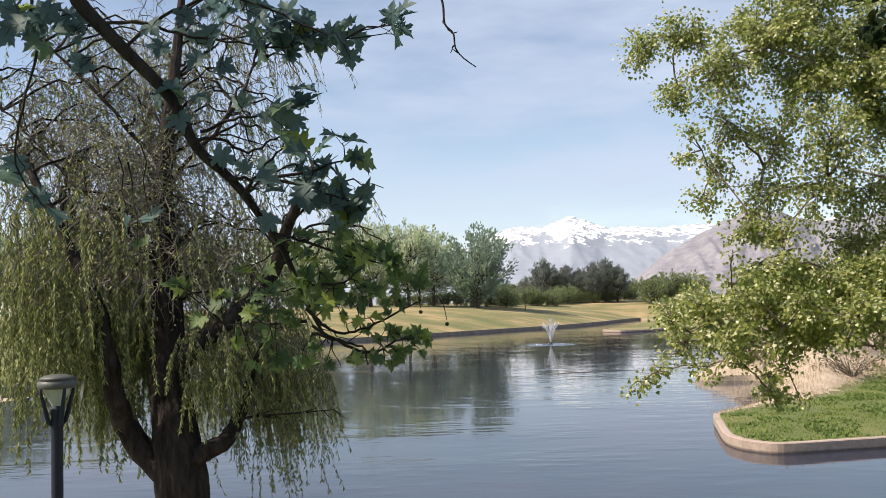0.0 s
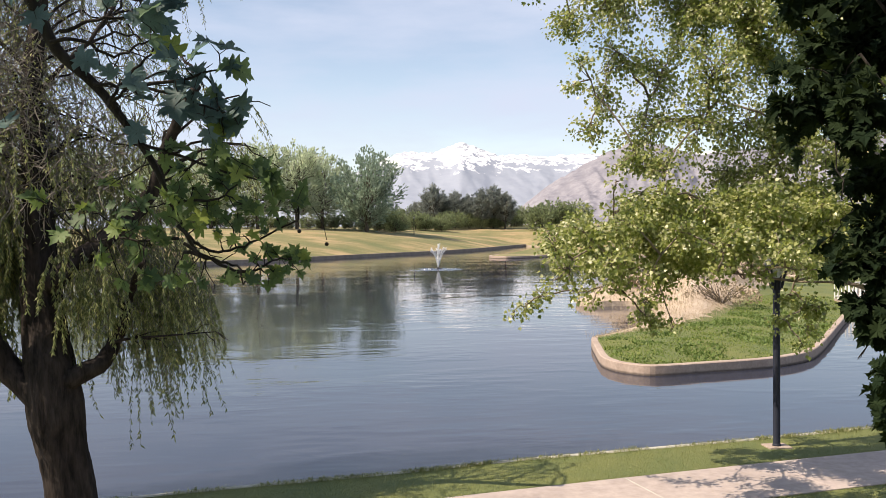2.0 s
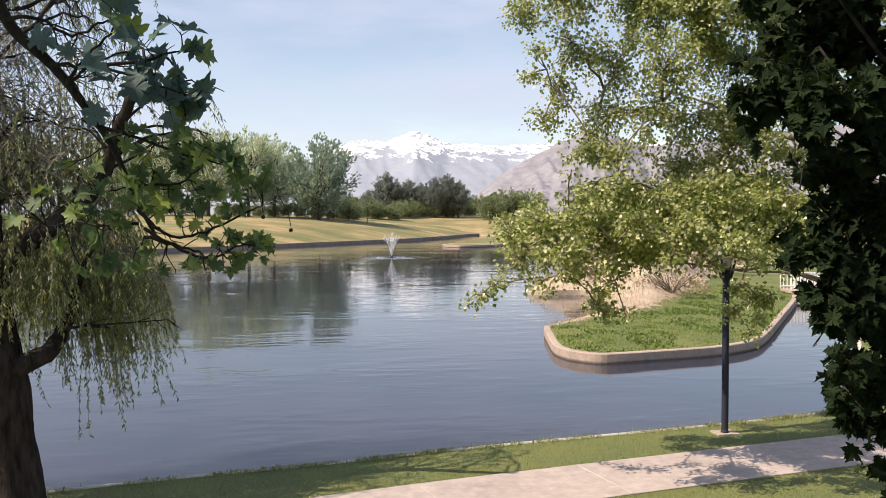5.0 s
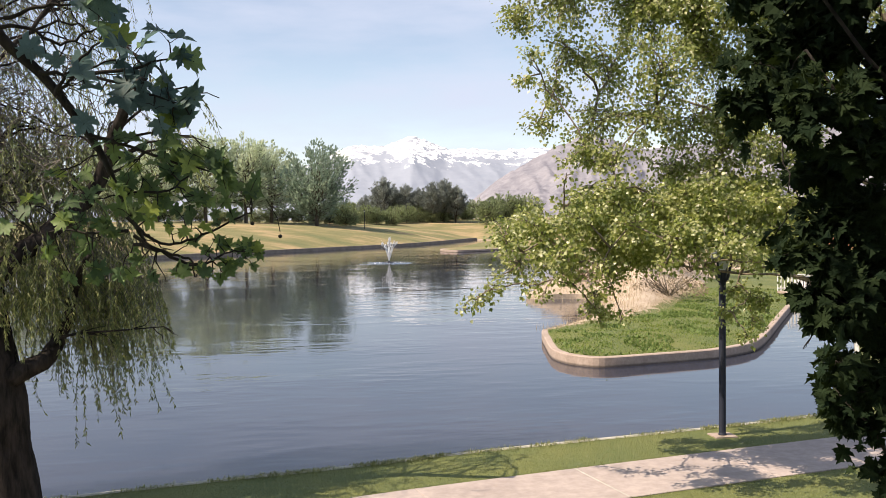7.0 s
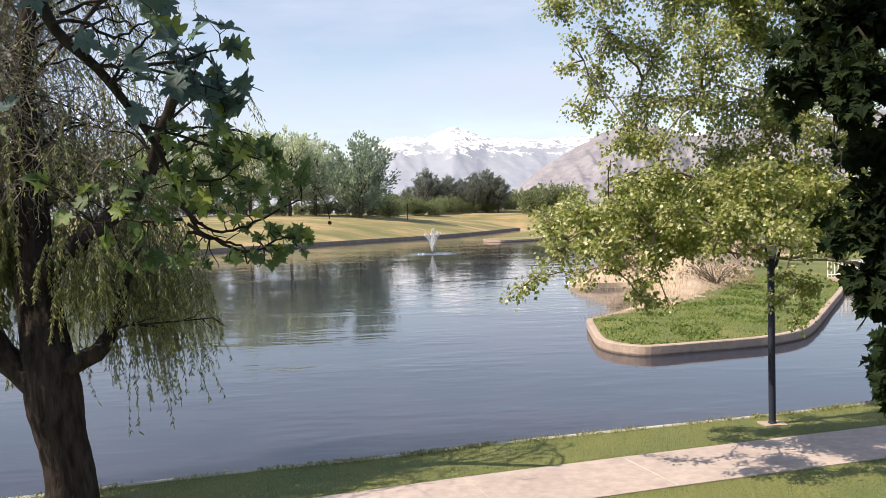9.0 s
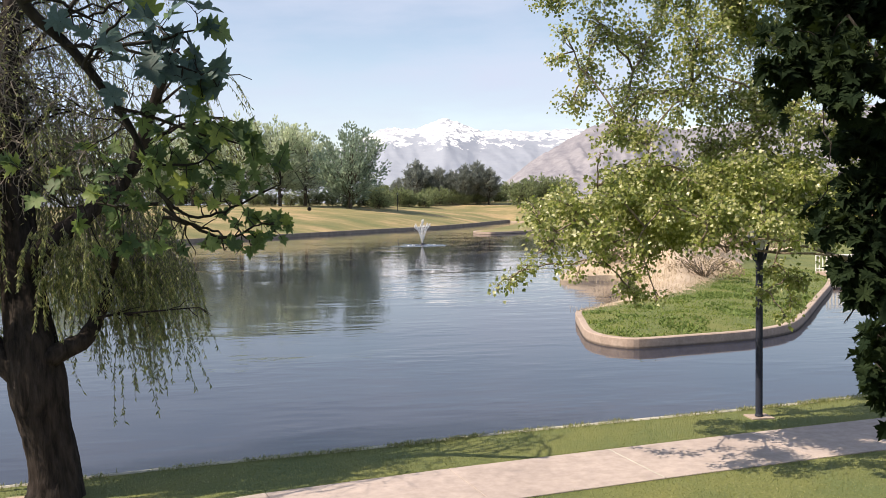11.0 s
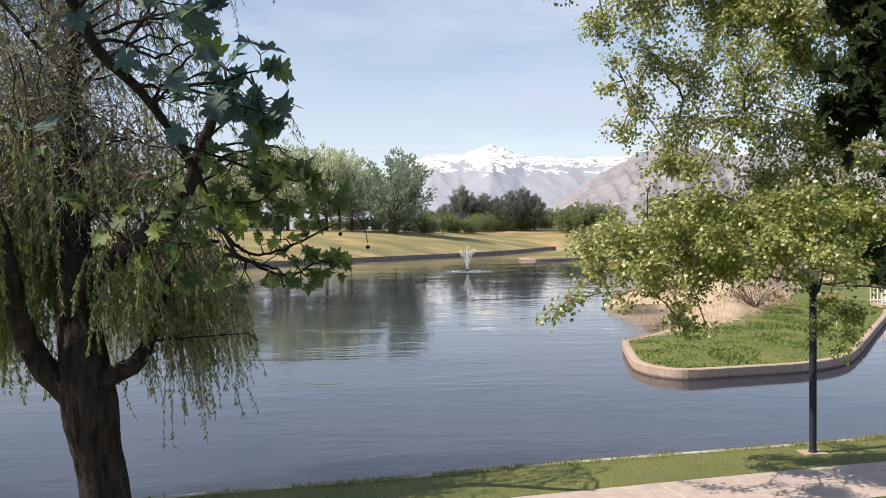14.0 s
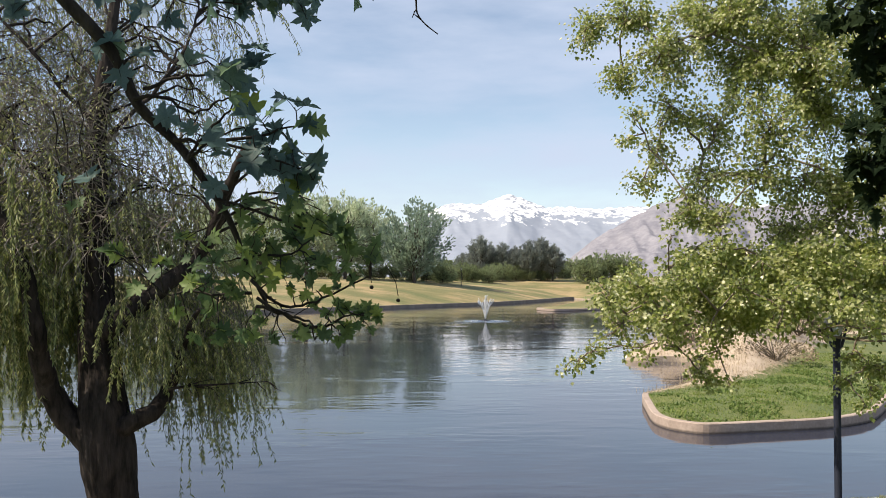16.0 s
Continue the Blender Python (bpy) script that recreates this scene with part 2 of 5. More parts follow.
# Copy of the plane leaf darkened to near black to stand in for shade.
M_SHADE_LEAF = leafy("plane_leaf_darkened_for_shade", [(0.0, (0.008, 0.018, 0.009)), (1.0, (0.02, 0.034, 0.015))], 0.1, 0.85, (0.1, 0.16, 0.03), 0.1)
# Copy of the plane leaf with sunlight and pale glints put into its colour.
M_MID_LEAF = leafy("plane_leaf_brightened_for_sun", [(0.0, (0.055, 0.09, 0.02)), (0.4, (0.175, 0.205, 0.055)), (0.75, (0.345, 0.355, 0.13)), (1.0, (0.66, 0.66, 0.42))], 0.5, 0.35, (0.46, 0.58, 0.12), 0.7)
M_WILLOW_LEAF = leafy("willow_leaf", [(0.0, (0.07, 0.105, 0.05)), (0.5, (0.18, 0.215, 0.085)), (1.0, (0.50, 0.50, 0.24))], 0.4, 0.5, (0.26, 0.31, 0.09))
# Leaves across the pond, paled and greyed to put distance haze into them.
M_HAZED_LEAF = [
    leafy("pale_hazed_leaf", [(0.0, (0.36, 0.44, 0.31)), (1.0, (0.68, 0.74, 0.58))], 0.55, 0.6, None),
    leafy("green_hazed_leaf", [(0.0, (0.16, 0.24, 0.19)), (1.0, (0.37, 0.46, 0.37))], 0.5, 0.6, None),
    leafy("dark_hazed_leaf", [(0.0, (0.16, 0.19, 0.19)), (1.0, (0.33, 0.36, 0.34))], 0.45, 0.6, None),
    leafy("lime_hazed_leaf", [(0.0, (0.15, 0.195, 0.11)), (1.0, (0.34, 0.40, 0.22))], 0.5, 0.6, None),
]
M_BLADE = leafy("grass_blade", [(0.0, (0.13, 0.155, 0.055)), (0.6, (0.23, 0.255, 0.095)), (1.0, (0.50, 0.48, 0.27))], 0.5, 0.6, None)
M_LUSH = leafy("lush_grass_blade", [(0.0, (0.085, 0.145, 0.03)), (0.6, (0.165, 0.235, 0.05)), (1.0, (0.29, 0.33, 0.10))], 0.35, 0.6, None)
M_WEED = leafy("dark_weed_leaf", [(0.0, (0.085, 0.14, 0.035)), (1.0, (0.175, 0.25, 0.07))], 0.3, 0.6, None)
M_REED = leafy("dry_reed", [(0.0, (0.34, 0.26, 0.18)), (1.0, (0.60, 0.50, 0.38))], 0.2, 0.8, None)
M_SCRUB = leafy("brown_scrub", [(0.0, (0.15, 0.115, 0.08)), (1.0, (0.34, 0.27, 0.19))], 0.2, 0.8, None)
M_SOIL = plain("dry_soil", (0.36, 0.28, 0.21), (0.50, 0.41, 0.32), 0.8, 0.95, 0.5, 0.05)
M_STUCCO = plain("beige_stucco", (0.52, 0.45, 0.38), (0.62, 0.55, 0.47), 1.5, 0.9, 0.2, 0.01)
M_WHITE = plain("white_paint", (0.72, 0.71, 0.68), (0.82, 0.81, 0.78), 4, 0.6, 0.1, 0.003)
M_ROOF = plain("pale_roof_sheet", (0.58, 0.53, 0.49), (0.68, 0.63, 0.58), 0.7, 0.7, 0.2, 0.01)
M_RED = plain("red_brick", (0.34, 0.15, 0.11), (0.46, 0.24, 0.18), 2, 0.9, 0.3, 0.01)
M_SPRAY, snt, sb = material("water_spray", 0.3)
sb.inputs["Base Color"].default_value = (0.92, 0.94, 0.97, 1)
stl = snt.nodes.new("ShaderNodeBsdfTranslucent")
stl.inputs["Color"].default_value = (0.92, 0.94, 0.97, 1)
smx = snt.nodes.new("ShaderNodeMixShader")
snt.links.new(sb.outputs["BSDF"], smx.inputs[1])
snt.links.new(stl.outputs["BSDF"], smx.inputs[2])
snt.links.new(smx.outputs["Shader"], snt.nodes["Material Output"].inputs["Surface"])
M_GLASS, gnt, gb = material("frosted_lamp_glass", 0.35)
gb.inputs["Base Color"].default_value = (0.62, 0.65, 0.62, 1)
gb.inputs["Transmission Weight"].default_value = 0.35


# ---- mesh helpers ----
class Geo:
    """Collects vertices and faces for one mesh."""

    def __init__(self):
        self.v, self.f = [], []

    def add(self, verts, faces):
        o = len(self.v)
        self.v.extend(verts)
        self.f.extend([tuple(i + o for i in q) for q in faces])

    def tube(self, pts, radii, sides=6, cap=True):
        pts = [Vector(p) for p in pts]
        o, n = len(self.v), len(pts)
        side = None
        for i, p in enumerate(pts):
            d = (pts[min(i + 1, n - 1)] - pts[max(i - 1, 0)]).normalized()
            if side is None:
                side = d.cross(Vector((0.31, 0.17, 0.93)) if abs(d.z) < 0.9 else Vector((1, 0.1, 0))).normalized()
            side = (side - d * side.dot(d)).normalized()
            up = d.cross(side)
            r = radii[i] if isinstance(radii, (list, tuple)) else radii
            for k in range(sides):
                a = 2 * math.pi * k / sides
                self.v.append(tuple(p + (side * math.cos(a) + up * math.sin(a)) * r))
        for i in range(n - 1):
            for k in range(sides):
                a, b = o + i * sides + k, o + i * sides + (k + 1) % sides
                self.f.append((a, b, b + sides, a + sides))
        if cap:
            self.f.append(tuple(o + k for k in reversed(range(sides))))
            self.f.append(tuple(o + (n - 1) * sides + k for k in range(sides)))

    def furrowed(self, pts, radii, sides=56, depth=0.035):
        """A trunk whose bark stands in uneven upright ridges."""
        o = len(self.v)
        self.tube(pts, radii, sides)
        for i, p in enumerate(pts):
            p, r = Vector(p), radii[i]
            for k in range(sides):
                a = 2 * math.pi * k / sides
                n = noise.noise((math.cos(a) * 7 * r / 0.45 + 0.5 * math.sin(p.z * 2.1), math.sin(a) * 7 * r / 0.45, p.z * 0.9))
                w = noise.noise((math.cos(a) * 1.6, math.sin(a) * 1.6, p.z * 0.8 + 5))
                ridge = (1 - abs(n) * 2.4) * depth * min(1, r / 0.3) + 0.06 * w * r
                self.v[o + i * sides + k] = tuple(p + (Vector(self.v[o + i * sides + k]) - p) * (1 + ridge / r))

    def lathe(self, profile, sides=24, centre=(0, 0, 0)):
        o = len(self.v)
        for r, z in profile:
            for k in range(sides):
                a = 2 * math.pi * k / sides
                self.v.append((centre[0] + r * math.cos(a), centre[1] + r * math.sin(a), centre[2] + z))
        for i in range(len(profile) - 1):
            for k in range(sides):
                a, b = o + i * sides + k, o + i * sides + (k + 1) % sides
                self.f.append((a, b, b + sides, a + sides))

    def box(self, lo, hi):
        (x0, y0, z0), (x1, y1, z1) = lo, hi
        self.add([(x0, y0, z0), (x1, y0, z0), (x1, y1, z0), (x0, y1, z0), (x0, y0, z1), (x1, y0, z1), (x1, y1, z1), (x0, y1, z1)],
                 [(3, 2, 1, 0), (4, 5, 6, 7), (0, 1, 5, 4), (1, 2, 6, 5), (2, 3, 7, 6), (3, 0, 4, 7)])

    def scatter(self, shape, mats):
        """Copies of one small shape (verts, faces), a 4x4 numpy matrix each."""
        sv, sf = shape
        if len(mats) == 0:
            return
        if not hasattr(mats[0], "shape") or mats[0].shape != (4, 4):
            mats = matrices(mats)
        h = np.c_[np.array(sv), np.ones(len(sv))]
        allv = np.einsum("nij,kj->nki", np.asarray(mats), h)[:, :, :3].reshape(-1, 3)
        o, k = len(self.v), len(sv)
        self.v.extend(map(tuple, allv))
        for i in range(len(mats)):
            b = o + i * k
            self.f.extend([tuple(b + j for j in q) for q in sf])

    def mesh(self, name, mat, smooth=False):
        me = bpy.data.meshes.new(name)
        me.from_pydata(self.v, [], self.f)
        if mat:
            me.materials.append(mat)
        if smooth:
            me.polygons.foreach_set("use_smooth", [True] * len(me.polygons))
        me.update()
        return me


def part(name, geo, mat, parent, label="", smooth=False):
    ob = new(name, geo.mesh(name, mat, smooth))
    ob.parent = parent
    return tagged(ob, label)


def thing(name, label, category, group="", kind="", at=(0, 0, 0)):
    ob = new(name)
    ob.empty_display_size = 0.2
    ob.location = at
    return tagged(ob, label, category, group, kind)


def solid(name, geo, mat, label="", category="", kind="", group="", smooth=False):
    return tagged(new(name, geo.mesh(name, mat, smooth)), label, category, group, kind)


def curve(pts, n=6):
    """A smooth line through the points."""
    p = [Vector(q) for q in pts]
    p = [p[0] * 2 - p[1]] + p + [p[-1] * 2 - p[-2]]
    out = []
    for i in range(1, len(p) - 2):
        a, b, c, d = p[i - 1:i + 3]
        for k in range(n):
            t = k / n
            out.append(0.5 * ((2 * b) + (c - a) * t + (2 * a - 5 * b + 4 * c - d) * t * t + (3 * b - a - 3 * c + d) * t ** 3))
    out.append(p[-2].copy())
    return out


def taper(r0, r1, n, power=1.0):
    return [r0 + (r1 - r0) * (i / (n - 1)) ** power for i in range(n)]


def turned(p, d, up, size, width=1.0):
    """A leaf at p whose tip points along d, facing up."""
    return (*p, *d, *up, size, width)


def matrices(leaves):
    """4x4 matrices of many leaves."""
    a = np.array(leaves, dtype=float).reshape(-1, 11)
    p, y, u, s, w = a[:, :3], a[:, 3:6], a[:, 6:9], a[:, 9:10], a[:, 10:11]
    y = y / (np.linalg.norm(y, axis=1, keepdims=True) + 1e-9)
    x = np.cross(y, u)
    x /= np.linalg.norm(x, axis=1, keepdims=True) + 1e-9
    z = np.cross(x, y)
    m = np.zeros((len(a), 4, 4))
    m[:, :3, 0], m[:, :3, 1], m[:, :3, 2], m[:, :3, 3], m[:, 3, 3] = x * s * w, y * s, z * s, p, 1
    return m


def lobed_leaf(seed=0, wide=1.0):
    """A five-lobed plane leaf, one unit long, stem at the origin."""
    rng = random.Random(seed)
    half = [(0.02, 0.03), (0.20, -0.08), (0.22, 0.03), (0.38, 0.02), (0.56, 0.14), (0.42, 0.20), (0.29, 0.28), (0.46, 0.36), (0.50, 0.46), (0.64, 0.60), (0.46, 0.58), (0.38, 0.66),
            (0.19, 0.56), (0.25, 0.74), (0.12, 0.82), (0.0, 1.06)]
    rim = [(x * wide, y) for x, y in half] + [(-x * wide, y) for x, y in reversed(half[:-1])]
    verts = [(0, 0.38, 0.0)]
    for x, y in rim:
        x, y = x * rng.uniform(0.9, 1.1), y + rng.uniform(-0.03, 0.03)
        verts.append((x, y, 0.26 * abs(x) - 0.35 * (y - 0.35) ** 2 + rng.uniform(-0.05, 0.05)))
    n = len(rim)
    return verts, [(0, 1 + i, 1 + (i + 1) % n) for i in range(n)]


def simple_leaf():
    """A lobed leaf in few triangles, for crowns further off."""
    pts = [(0, 0), (0.36, 0.10), (0.50, 0.47), (0.20, 0.60), (0.0, 1.0), (-0.24, 0.62), (-0.48, 0.43), (-0.34, 0.08)]
    v = [(x, y, 0.22 * abs(x) - 0.06 * y) for x, y in pts]
    return v, [(0, 1, 2, 3), (0, 3, 4, 5), (0, 5, 6, 7)]


BLADE = ([(-0.5, 0, 0), (0.5, 0, 0), (0.22, 0.55, 0.06), (-0.22, 0.55, 0.06), (0, 1, 0.25)], [(0, 1, 2, 3), (3, 2, 4)])
SLIM = ([(0, 0, 0), (0.10, 0.4, 0.03), (0, 1, -0.05), (-0.10, 0.4, 0.03)], [(0, 1, 2, 3)])
SPRIG = ([(0, 0, 0), (0.45, 0.35, 0.1), (0.3, 0.75, -0.1), (0, 1, 0.05), (-0.35, 0.8, -0.05), (-0.45, 0.3, 0.1)], [(0, 1, 2, 3), (0, 3, 4, 5)])


# ---- the large structure: pond, ground, banks ----
POND = [(-70, 6), (-40, 9.5), (-20, 13.6), (-4.4, 17.34), (1.0, 18.36), (4.1, 19.05), (9.7, 20.0), (12.9, 20.7), (14.7, 21.6), (16.7, 24.4), (20.5, 30),
        (25.8, 37.9), (34, 49.6), (44, 63), (42, 68), (36, 60), (29.5, 49.2), (24.5, 41.9), (19.6, 34.9), (17.8, 32.85), (15.7, 31.65), (13.2, 31.1),
        (11.4, 30.78), (10.75, 30.9), (10.1, 31.8), (9.95, 33.2), (10.5, 36), (11.3, 39.2), (12.8, 40.8), (15.2, 44), (18, 50), (19.8, 55.5), (19, 57.4), (16.6, 57.6), (15.9, 59), (18, 61.5), (24, 66), (40, 88), (58, 130),
        (44, 155), (33, 147), (27.5, 144.6), (25.4, 149), (28, 156), (40, 176), (50, 205),
        (48, 226), (40, 212), (33, 198), (22, 180), (9.5, 166.6), (-2.7, 153), (-20.8, 133), (-30, 100), (-30.9, 68), (-31.2, 62), (-40, 50), (-90, 44), (-100, 20)]
GREEN_X = [5, 11.2, 14, 16.4, 18.1, 19.8, 22.9, 26.3, 40]
GREEN_Y = [38.6, 38.9, 40, 41.4, 43.3, 45.1, 49.8, 54.8, 76]


def beyond_green(x, y):
    """How far behind the edge of the peninsula's green grass."""
    return y - float(np.interp(x, GREEN_X, GREEN_Y))




def smooth_loop(pts, n):
    q = pts[-2:] + pts + pts[:2]
    out = []
    for i in range(2, len(q) - 2):
        a, b, c, d = (Vector((*w, 0)) for w in q[i - 1:i + 3])
        k = max(1, min(n, int((c - b).length / 0.22)))
        for j in range(k):
            t = j / k
            # tight rounding: mostly straight between the corners
            s = 0.5 * ((2 * b) + (c - a) * t + (2 * a - 5 * b + 4 * c - d) * t * t + (3 * b - a - 3 * c + d) * t ** 3)
            out.append(b.lerp(c, t).lerp(s, 0.8).to_2d())
    return out


SHORE = smooth_loop(POND, 14)


def in_pond(x, y):
    hit, n = False, len(SHORE)
    for i in range(n):
        a, b = SHORE[i], SHORE[i - 1]
        if (a.y > y) != (b.y > y) and x < (b.x - a.x) * (y - a.y) / (b.y - a.y) + a.x:
            hit = not hit
    return hit


SHORE_A = np.array([tuple(p) for p in SHORE])


def shore_gap(x, y):
    return float(np.sqrt(((SHORE_A - (x, y)) ** 2).sum(1).min()))


def land(x, y):
    """Height of the ground."""
    z = 0.33
    d = shore_gap(x, y)
    if y > 76:
        k = min(1, (y - 76) / 50)
        z += k * 5.3 * (1 - math.exp(-d / 18)) + k * 0.25 * noise.noise((x * 0.03, y * 0.03, 0))
    elif y > 29 and 5 < x < 60 and y > 1.45 * x + 6:
        k = max(0.0, beyond_green(x, y))
        z += 0.4 * (1 - math.exp(-d / 4)) + (0.12 * noise.noise((x * 0.25, y * 0.25, 0)) + min(1.5, k * 0.24)) * min(1, d / 2.5)
    if d < 0.05:
        z = 0.33
    return z


from mathutils.geometry import delaunay_2d_cdt


def build_ground():
    rng = random.Random(3)
    pts = [p.copy() for p in SHORE]
    n = len(pts)
    edges = [(i, (i + 1) % n) for i in range(n)]

    def grid(x0, x1, y0, y1, s, gap):
        y = y0
        while y <= y1:
            x = x0
            while x <= x1:
                px, py = x + rng.uniform(-0.3, 0.3) * s, y + rng.uniform(-0.3, 0.3) * s
                if shore_gap(px, py) > gap and not in_pond(px, py):
                    pts.append(Vector((px, py)))
                x += s
            y += s
    grid(-30, 40, -6, 24, 2.0, 0.8)
    grid(6, 50, 30, 75, 1.3, 0.5)
    grid(10, 28, 37, 56, 0.45, 0.4)
    grid(-90, 130, 40, 300, 8, 2.5)
    grid(-700, 900, -400, 1200, 100, 30)
    for i in range(24):
        a = 2 * math.pi * i / 24
        pts.append(Vector((4700 * math.cos(a), 4700 * math.sin(a))))
    v, e, f, *_ = delaunay_2d_cdt(pts, edges, [], 0, 0.001)
    faces = []
    for q in f:
        c = sum((v[i] for i in q), Vector((0, 0))) / len(q)
        if not in_pond(c.x, c.y):
            faces.append(tuple(q))
    g = Geo()
    g.add([(p.x, p.y, land(p.x, p.y)) for p in v], faces)
    top = len(v)
    for i, q in enumerate(SHORE):
        d = (SHORE[(i + 1) % n] - SHORE[i - 1]).normalized()
        w = Vector((-d.y, d.x)) * 0.05
        if not in_pond(*(q + w)):
            w = -w
        g.v.append((q.x + w.x * 0.2, q.y + w.y * 0.2, 0.34))
        g.v.append((q.x + w.x, q.y + w.y, -0.6))
    for i in range(n):
        a, b = top + 2 * i, top + 2 * ((i + 1) % n)
        g.f.append((a, b, b + 1, a + 1))
    dry = [1 if 9 < v[q[0]].x < 45 and 38 < v[q[0]].y < 76 and sum(beyond_green(*v[k]) for k in q) / len(q) > 0.5 + 0.5 * noise.noise((v[q[0]].x, v[q[0]].y, 4)) else 0 for q in faces]
    ob = solid("ground", g, M_LAWN, "mown park lawn, green by the near bank and dry beyond", "lawn", "structure", smooth=True)
    ob.data.materials.append(M_SOIL)
    ob.data.polygons.foreach_set("material_index", dry + [1] * n)
    return ob


ground = build_ground()

g = Geo()
g.add([(-160, -2, 0), (120, -2, 0), (120, 260, 0), (-160, 260, 0)], [(0, 1, 2, 3)])
water = solid("water", g, M_WATER, "calm rippled pond water reflecting sky and trees", "pond", "structure")


def kerb_line(name, pts, width, top, mat, label, depth=0.7, batter=0.0):
    """A concrete kerb along the shore: front face, rounded nose, top and back."""
    g = Geo()
    n = len(pts)
    o = 0
    for i, p in enumerate(pts):
        a, b = pts[max(i - 1, 0)], pts[min(i + 1, n - 1)]
        d = (b - a).normalized()
        inn = Vector((-d.y, d.x))
        if in_pond(*(p + inn * 0.3)):
            inn = -inn
        w = [(-batter - 0.03, -depth), (-0.03, top - 0.03), (0.0, top), (width - 0.03, top), (width, top - 0.03), (width, -depth)]
        g.v.extend([(p.x + inn.x * s, p.y + inn.y * s, z) for s, z in w])
        if i:
            for k in range(5):
                q = o + (i - 1) * 6 + k
                g.f.append((q, q + 1, q + 7, q + 6))
    g.f.append(tuple(range(6)))
    g.f.append(tuple(reversed(range((n - 1) * 6, n * 6))))
    ob = solid(name, g, mat, label, "kerb", "structure")
    bmx = bmesh.new()
    bmx.from_mesh(ob.data)
    bmesh.ops.recalc_face_normals(bmx, faces=bmx.faces)
    bmx.to_mesh(ob.data)
    bmx.free()
    ob.data.polygons.foreach_set("use_smooth", [True] * len(ob.data.polygons))
    ob.data.set_sharp_from_angle(angle=radians(7))
    return ob


def stretch_of(a, b):
    """The part of the shore line from the point nearest a to that nearest b."""
    i = min(range(len(SHORE)), key=lambda k: (SHORE[k] - Vector(a)).length)
    j = min(range(len(SHORE)), key=lambda k: (SHORE[k] - Vector(b)).length)
    return [SHORE[k % len(SHORE)] for k in range(i, (j if j > i else j + len(SHORE)) + 1)]


kerb_line("kerb_near", stretch_of((-40, 9.5), (44, 63)), 0.11, 0.352, M_EDGE, "narrow worn concrete edging of the near bank")
kerb_line("kerb_peninsula", stretch_of((36, 60), (11.3, 39.2)), 0.26, 0.37, M_KERB, "tan concrete retaining kerb round the grassy peninsula")
kerb_line("kerb_far", stretch_of((48, 226), (-31.2, 62)), 0.4, 0.56, M_FAR_WALL, "weathered concrete retaining wall of the far bank, coloured darker for shade")
kerb_line("kerb_spit", stretch_of((58, 130), (28, 156)), 0.4, 0.36, M_KERB, "pale concrete kerb round a low grassy spit")

# mountains
def ridge_mesh(name, profile, dist, depth, mat, label, seed, rough):
    """A range of slopes that falls towards the viewer from a ridge line of given heights."""
    g = Geo()
    xs = [p[0] for p in profile]
    zs = [p[1] for p in profile]
    nx, ny = 360, 70
    for j in range(ny + 1):
        v = j / ny
        for i in range(nx + 1):
            x = xs[0] + (xs[-1] - xs[0]) * i / nx
            top = float(np.interp(x, xs, zs))
            crag = top * 0.03 * noise.fractal((x / 28 + seed, 0.3, 0.7), 0.8, 2.0, 4) * max(0, 1 - 9 * v)
            y = dist - depth * v
            gully = noise.fractal((x / 40 + seed + y / 160, y / 120, 0.0), 0.7, 2.1, 7)
            rid = 1 - abs(noise.noise((x / 70 + seed * 3, y / 240, 1.7)))
            fall = (1 - v) ** 1.35
            z = top * fall + crag - rough * (0.5 + gully * 0.6 + (1 - rid) * 1.6) * min(1, v * 4 + 0.02) * (1 - v)
            g.v.append((x * (y / dist), y, z - 6 * v))
    w = nx + 1
    for j in range(ny):
        for i in range(nx):
            a = j * w + i
            g.f.append((a, a + w, a + w + 1, a + 1))
    return solid(name, g, mat, label, "mountain", "structure", smooth=True)


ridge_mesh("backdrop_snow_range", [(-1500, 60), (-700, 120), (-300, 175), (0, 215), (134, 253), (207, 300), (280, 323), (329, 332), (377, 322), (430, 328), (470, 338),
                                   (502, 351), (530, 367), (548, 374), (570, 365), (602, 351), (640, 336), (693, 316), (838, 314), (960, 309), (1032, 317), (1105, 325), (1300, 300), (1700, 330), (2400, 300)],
           3930, 1000, M_SNOW_ROCK, "distant snow-capped mountain range with haze put into its colour", 2.0, 8)
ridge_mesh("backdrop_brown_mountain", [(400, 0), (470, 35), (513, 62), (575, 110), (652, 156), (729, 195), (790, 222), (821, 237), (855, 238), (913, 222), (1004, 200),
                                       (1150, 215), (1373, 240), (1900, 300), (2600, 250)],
           2440, 700, M_BROWN_ROCK, "bare pinkish-brown rocky mountainside, greyed for haze", 5.0, 26)

# ---- trees ----
def jag(a, b, n, wob, rng, sag=0.0):
    a, b = Vector(a), Vector(b)
    L = (b - a).length
    out = []
    for i in range(n + 1):
        t = i / n
        k = math.sin(math.pi * t)
        p = a.lerp(b, t) + Vector((rng.uniform(-1, 1), rng.uniform(-1, 1), rng.uniform(-1, 1))) * wob * L * k
        p.z += sag * L * k
        out.append(p)
    return out


def nearest_on(lines, p):
    best = None
    for line in lines:
        for i, q in enumerate(line):
            d = (q - p).length
            if best is None or d < best[0]:
                best = (d, q, i / len(line))
    return best[1]


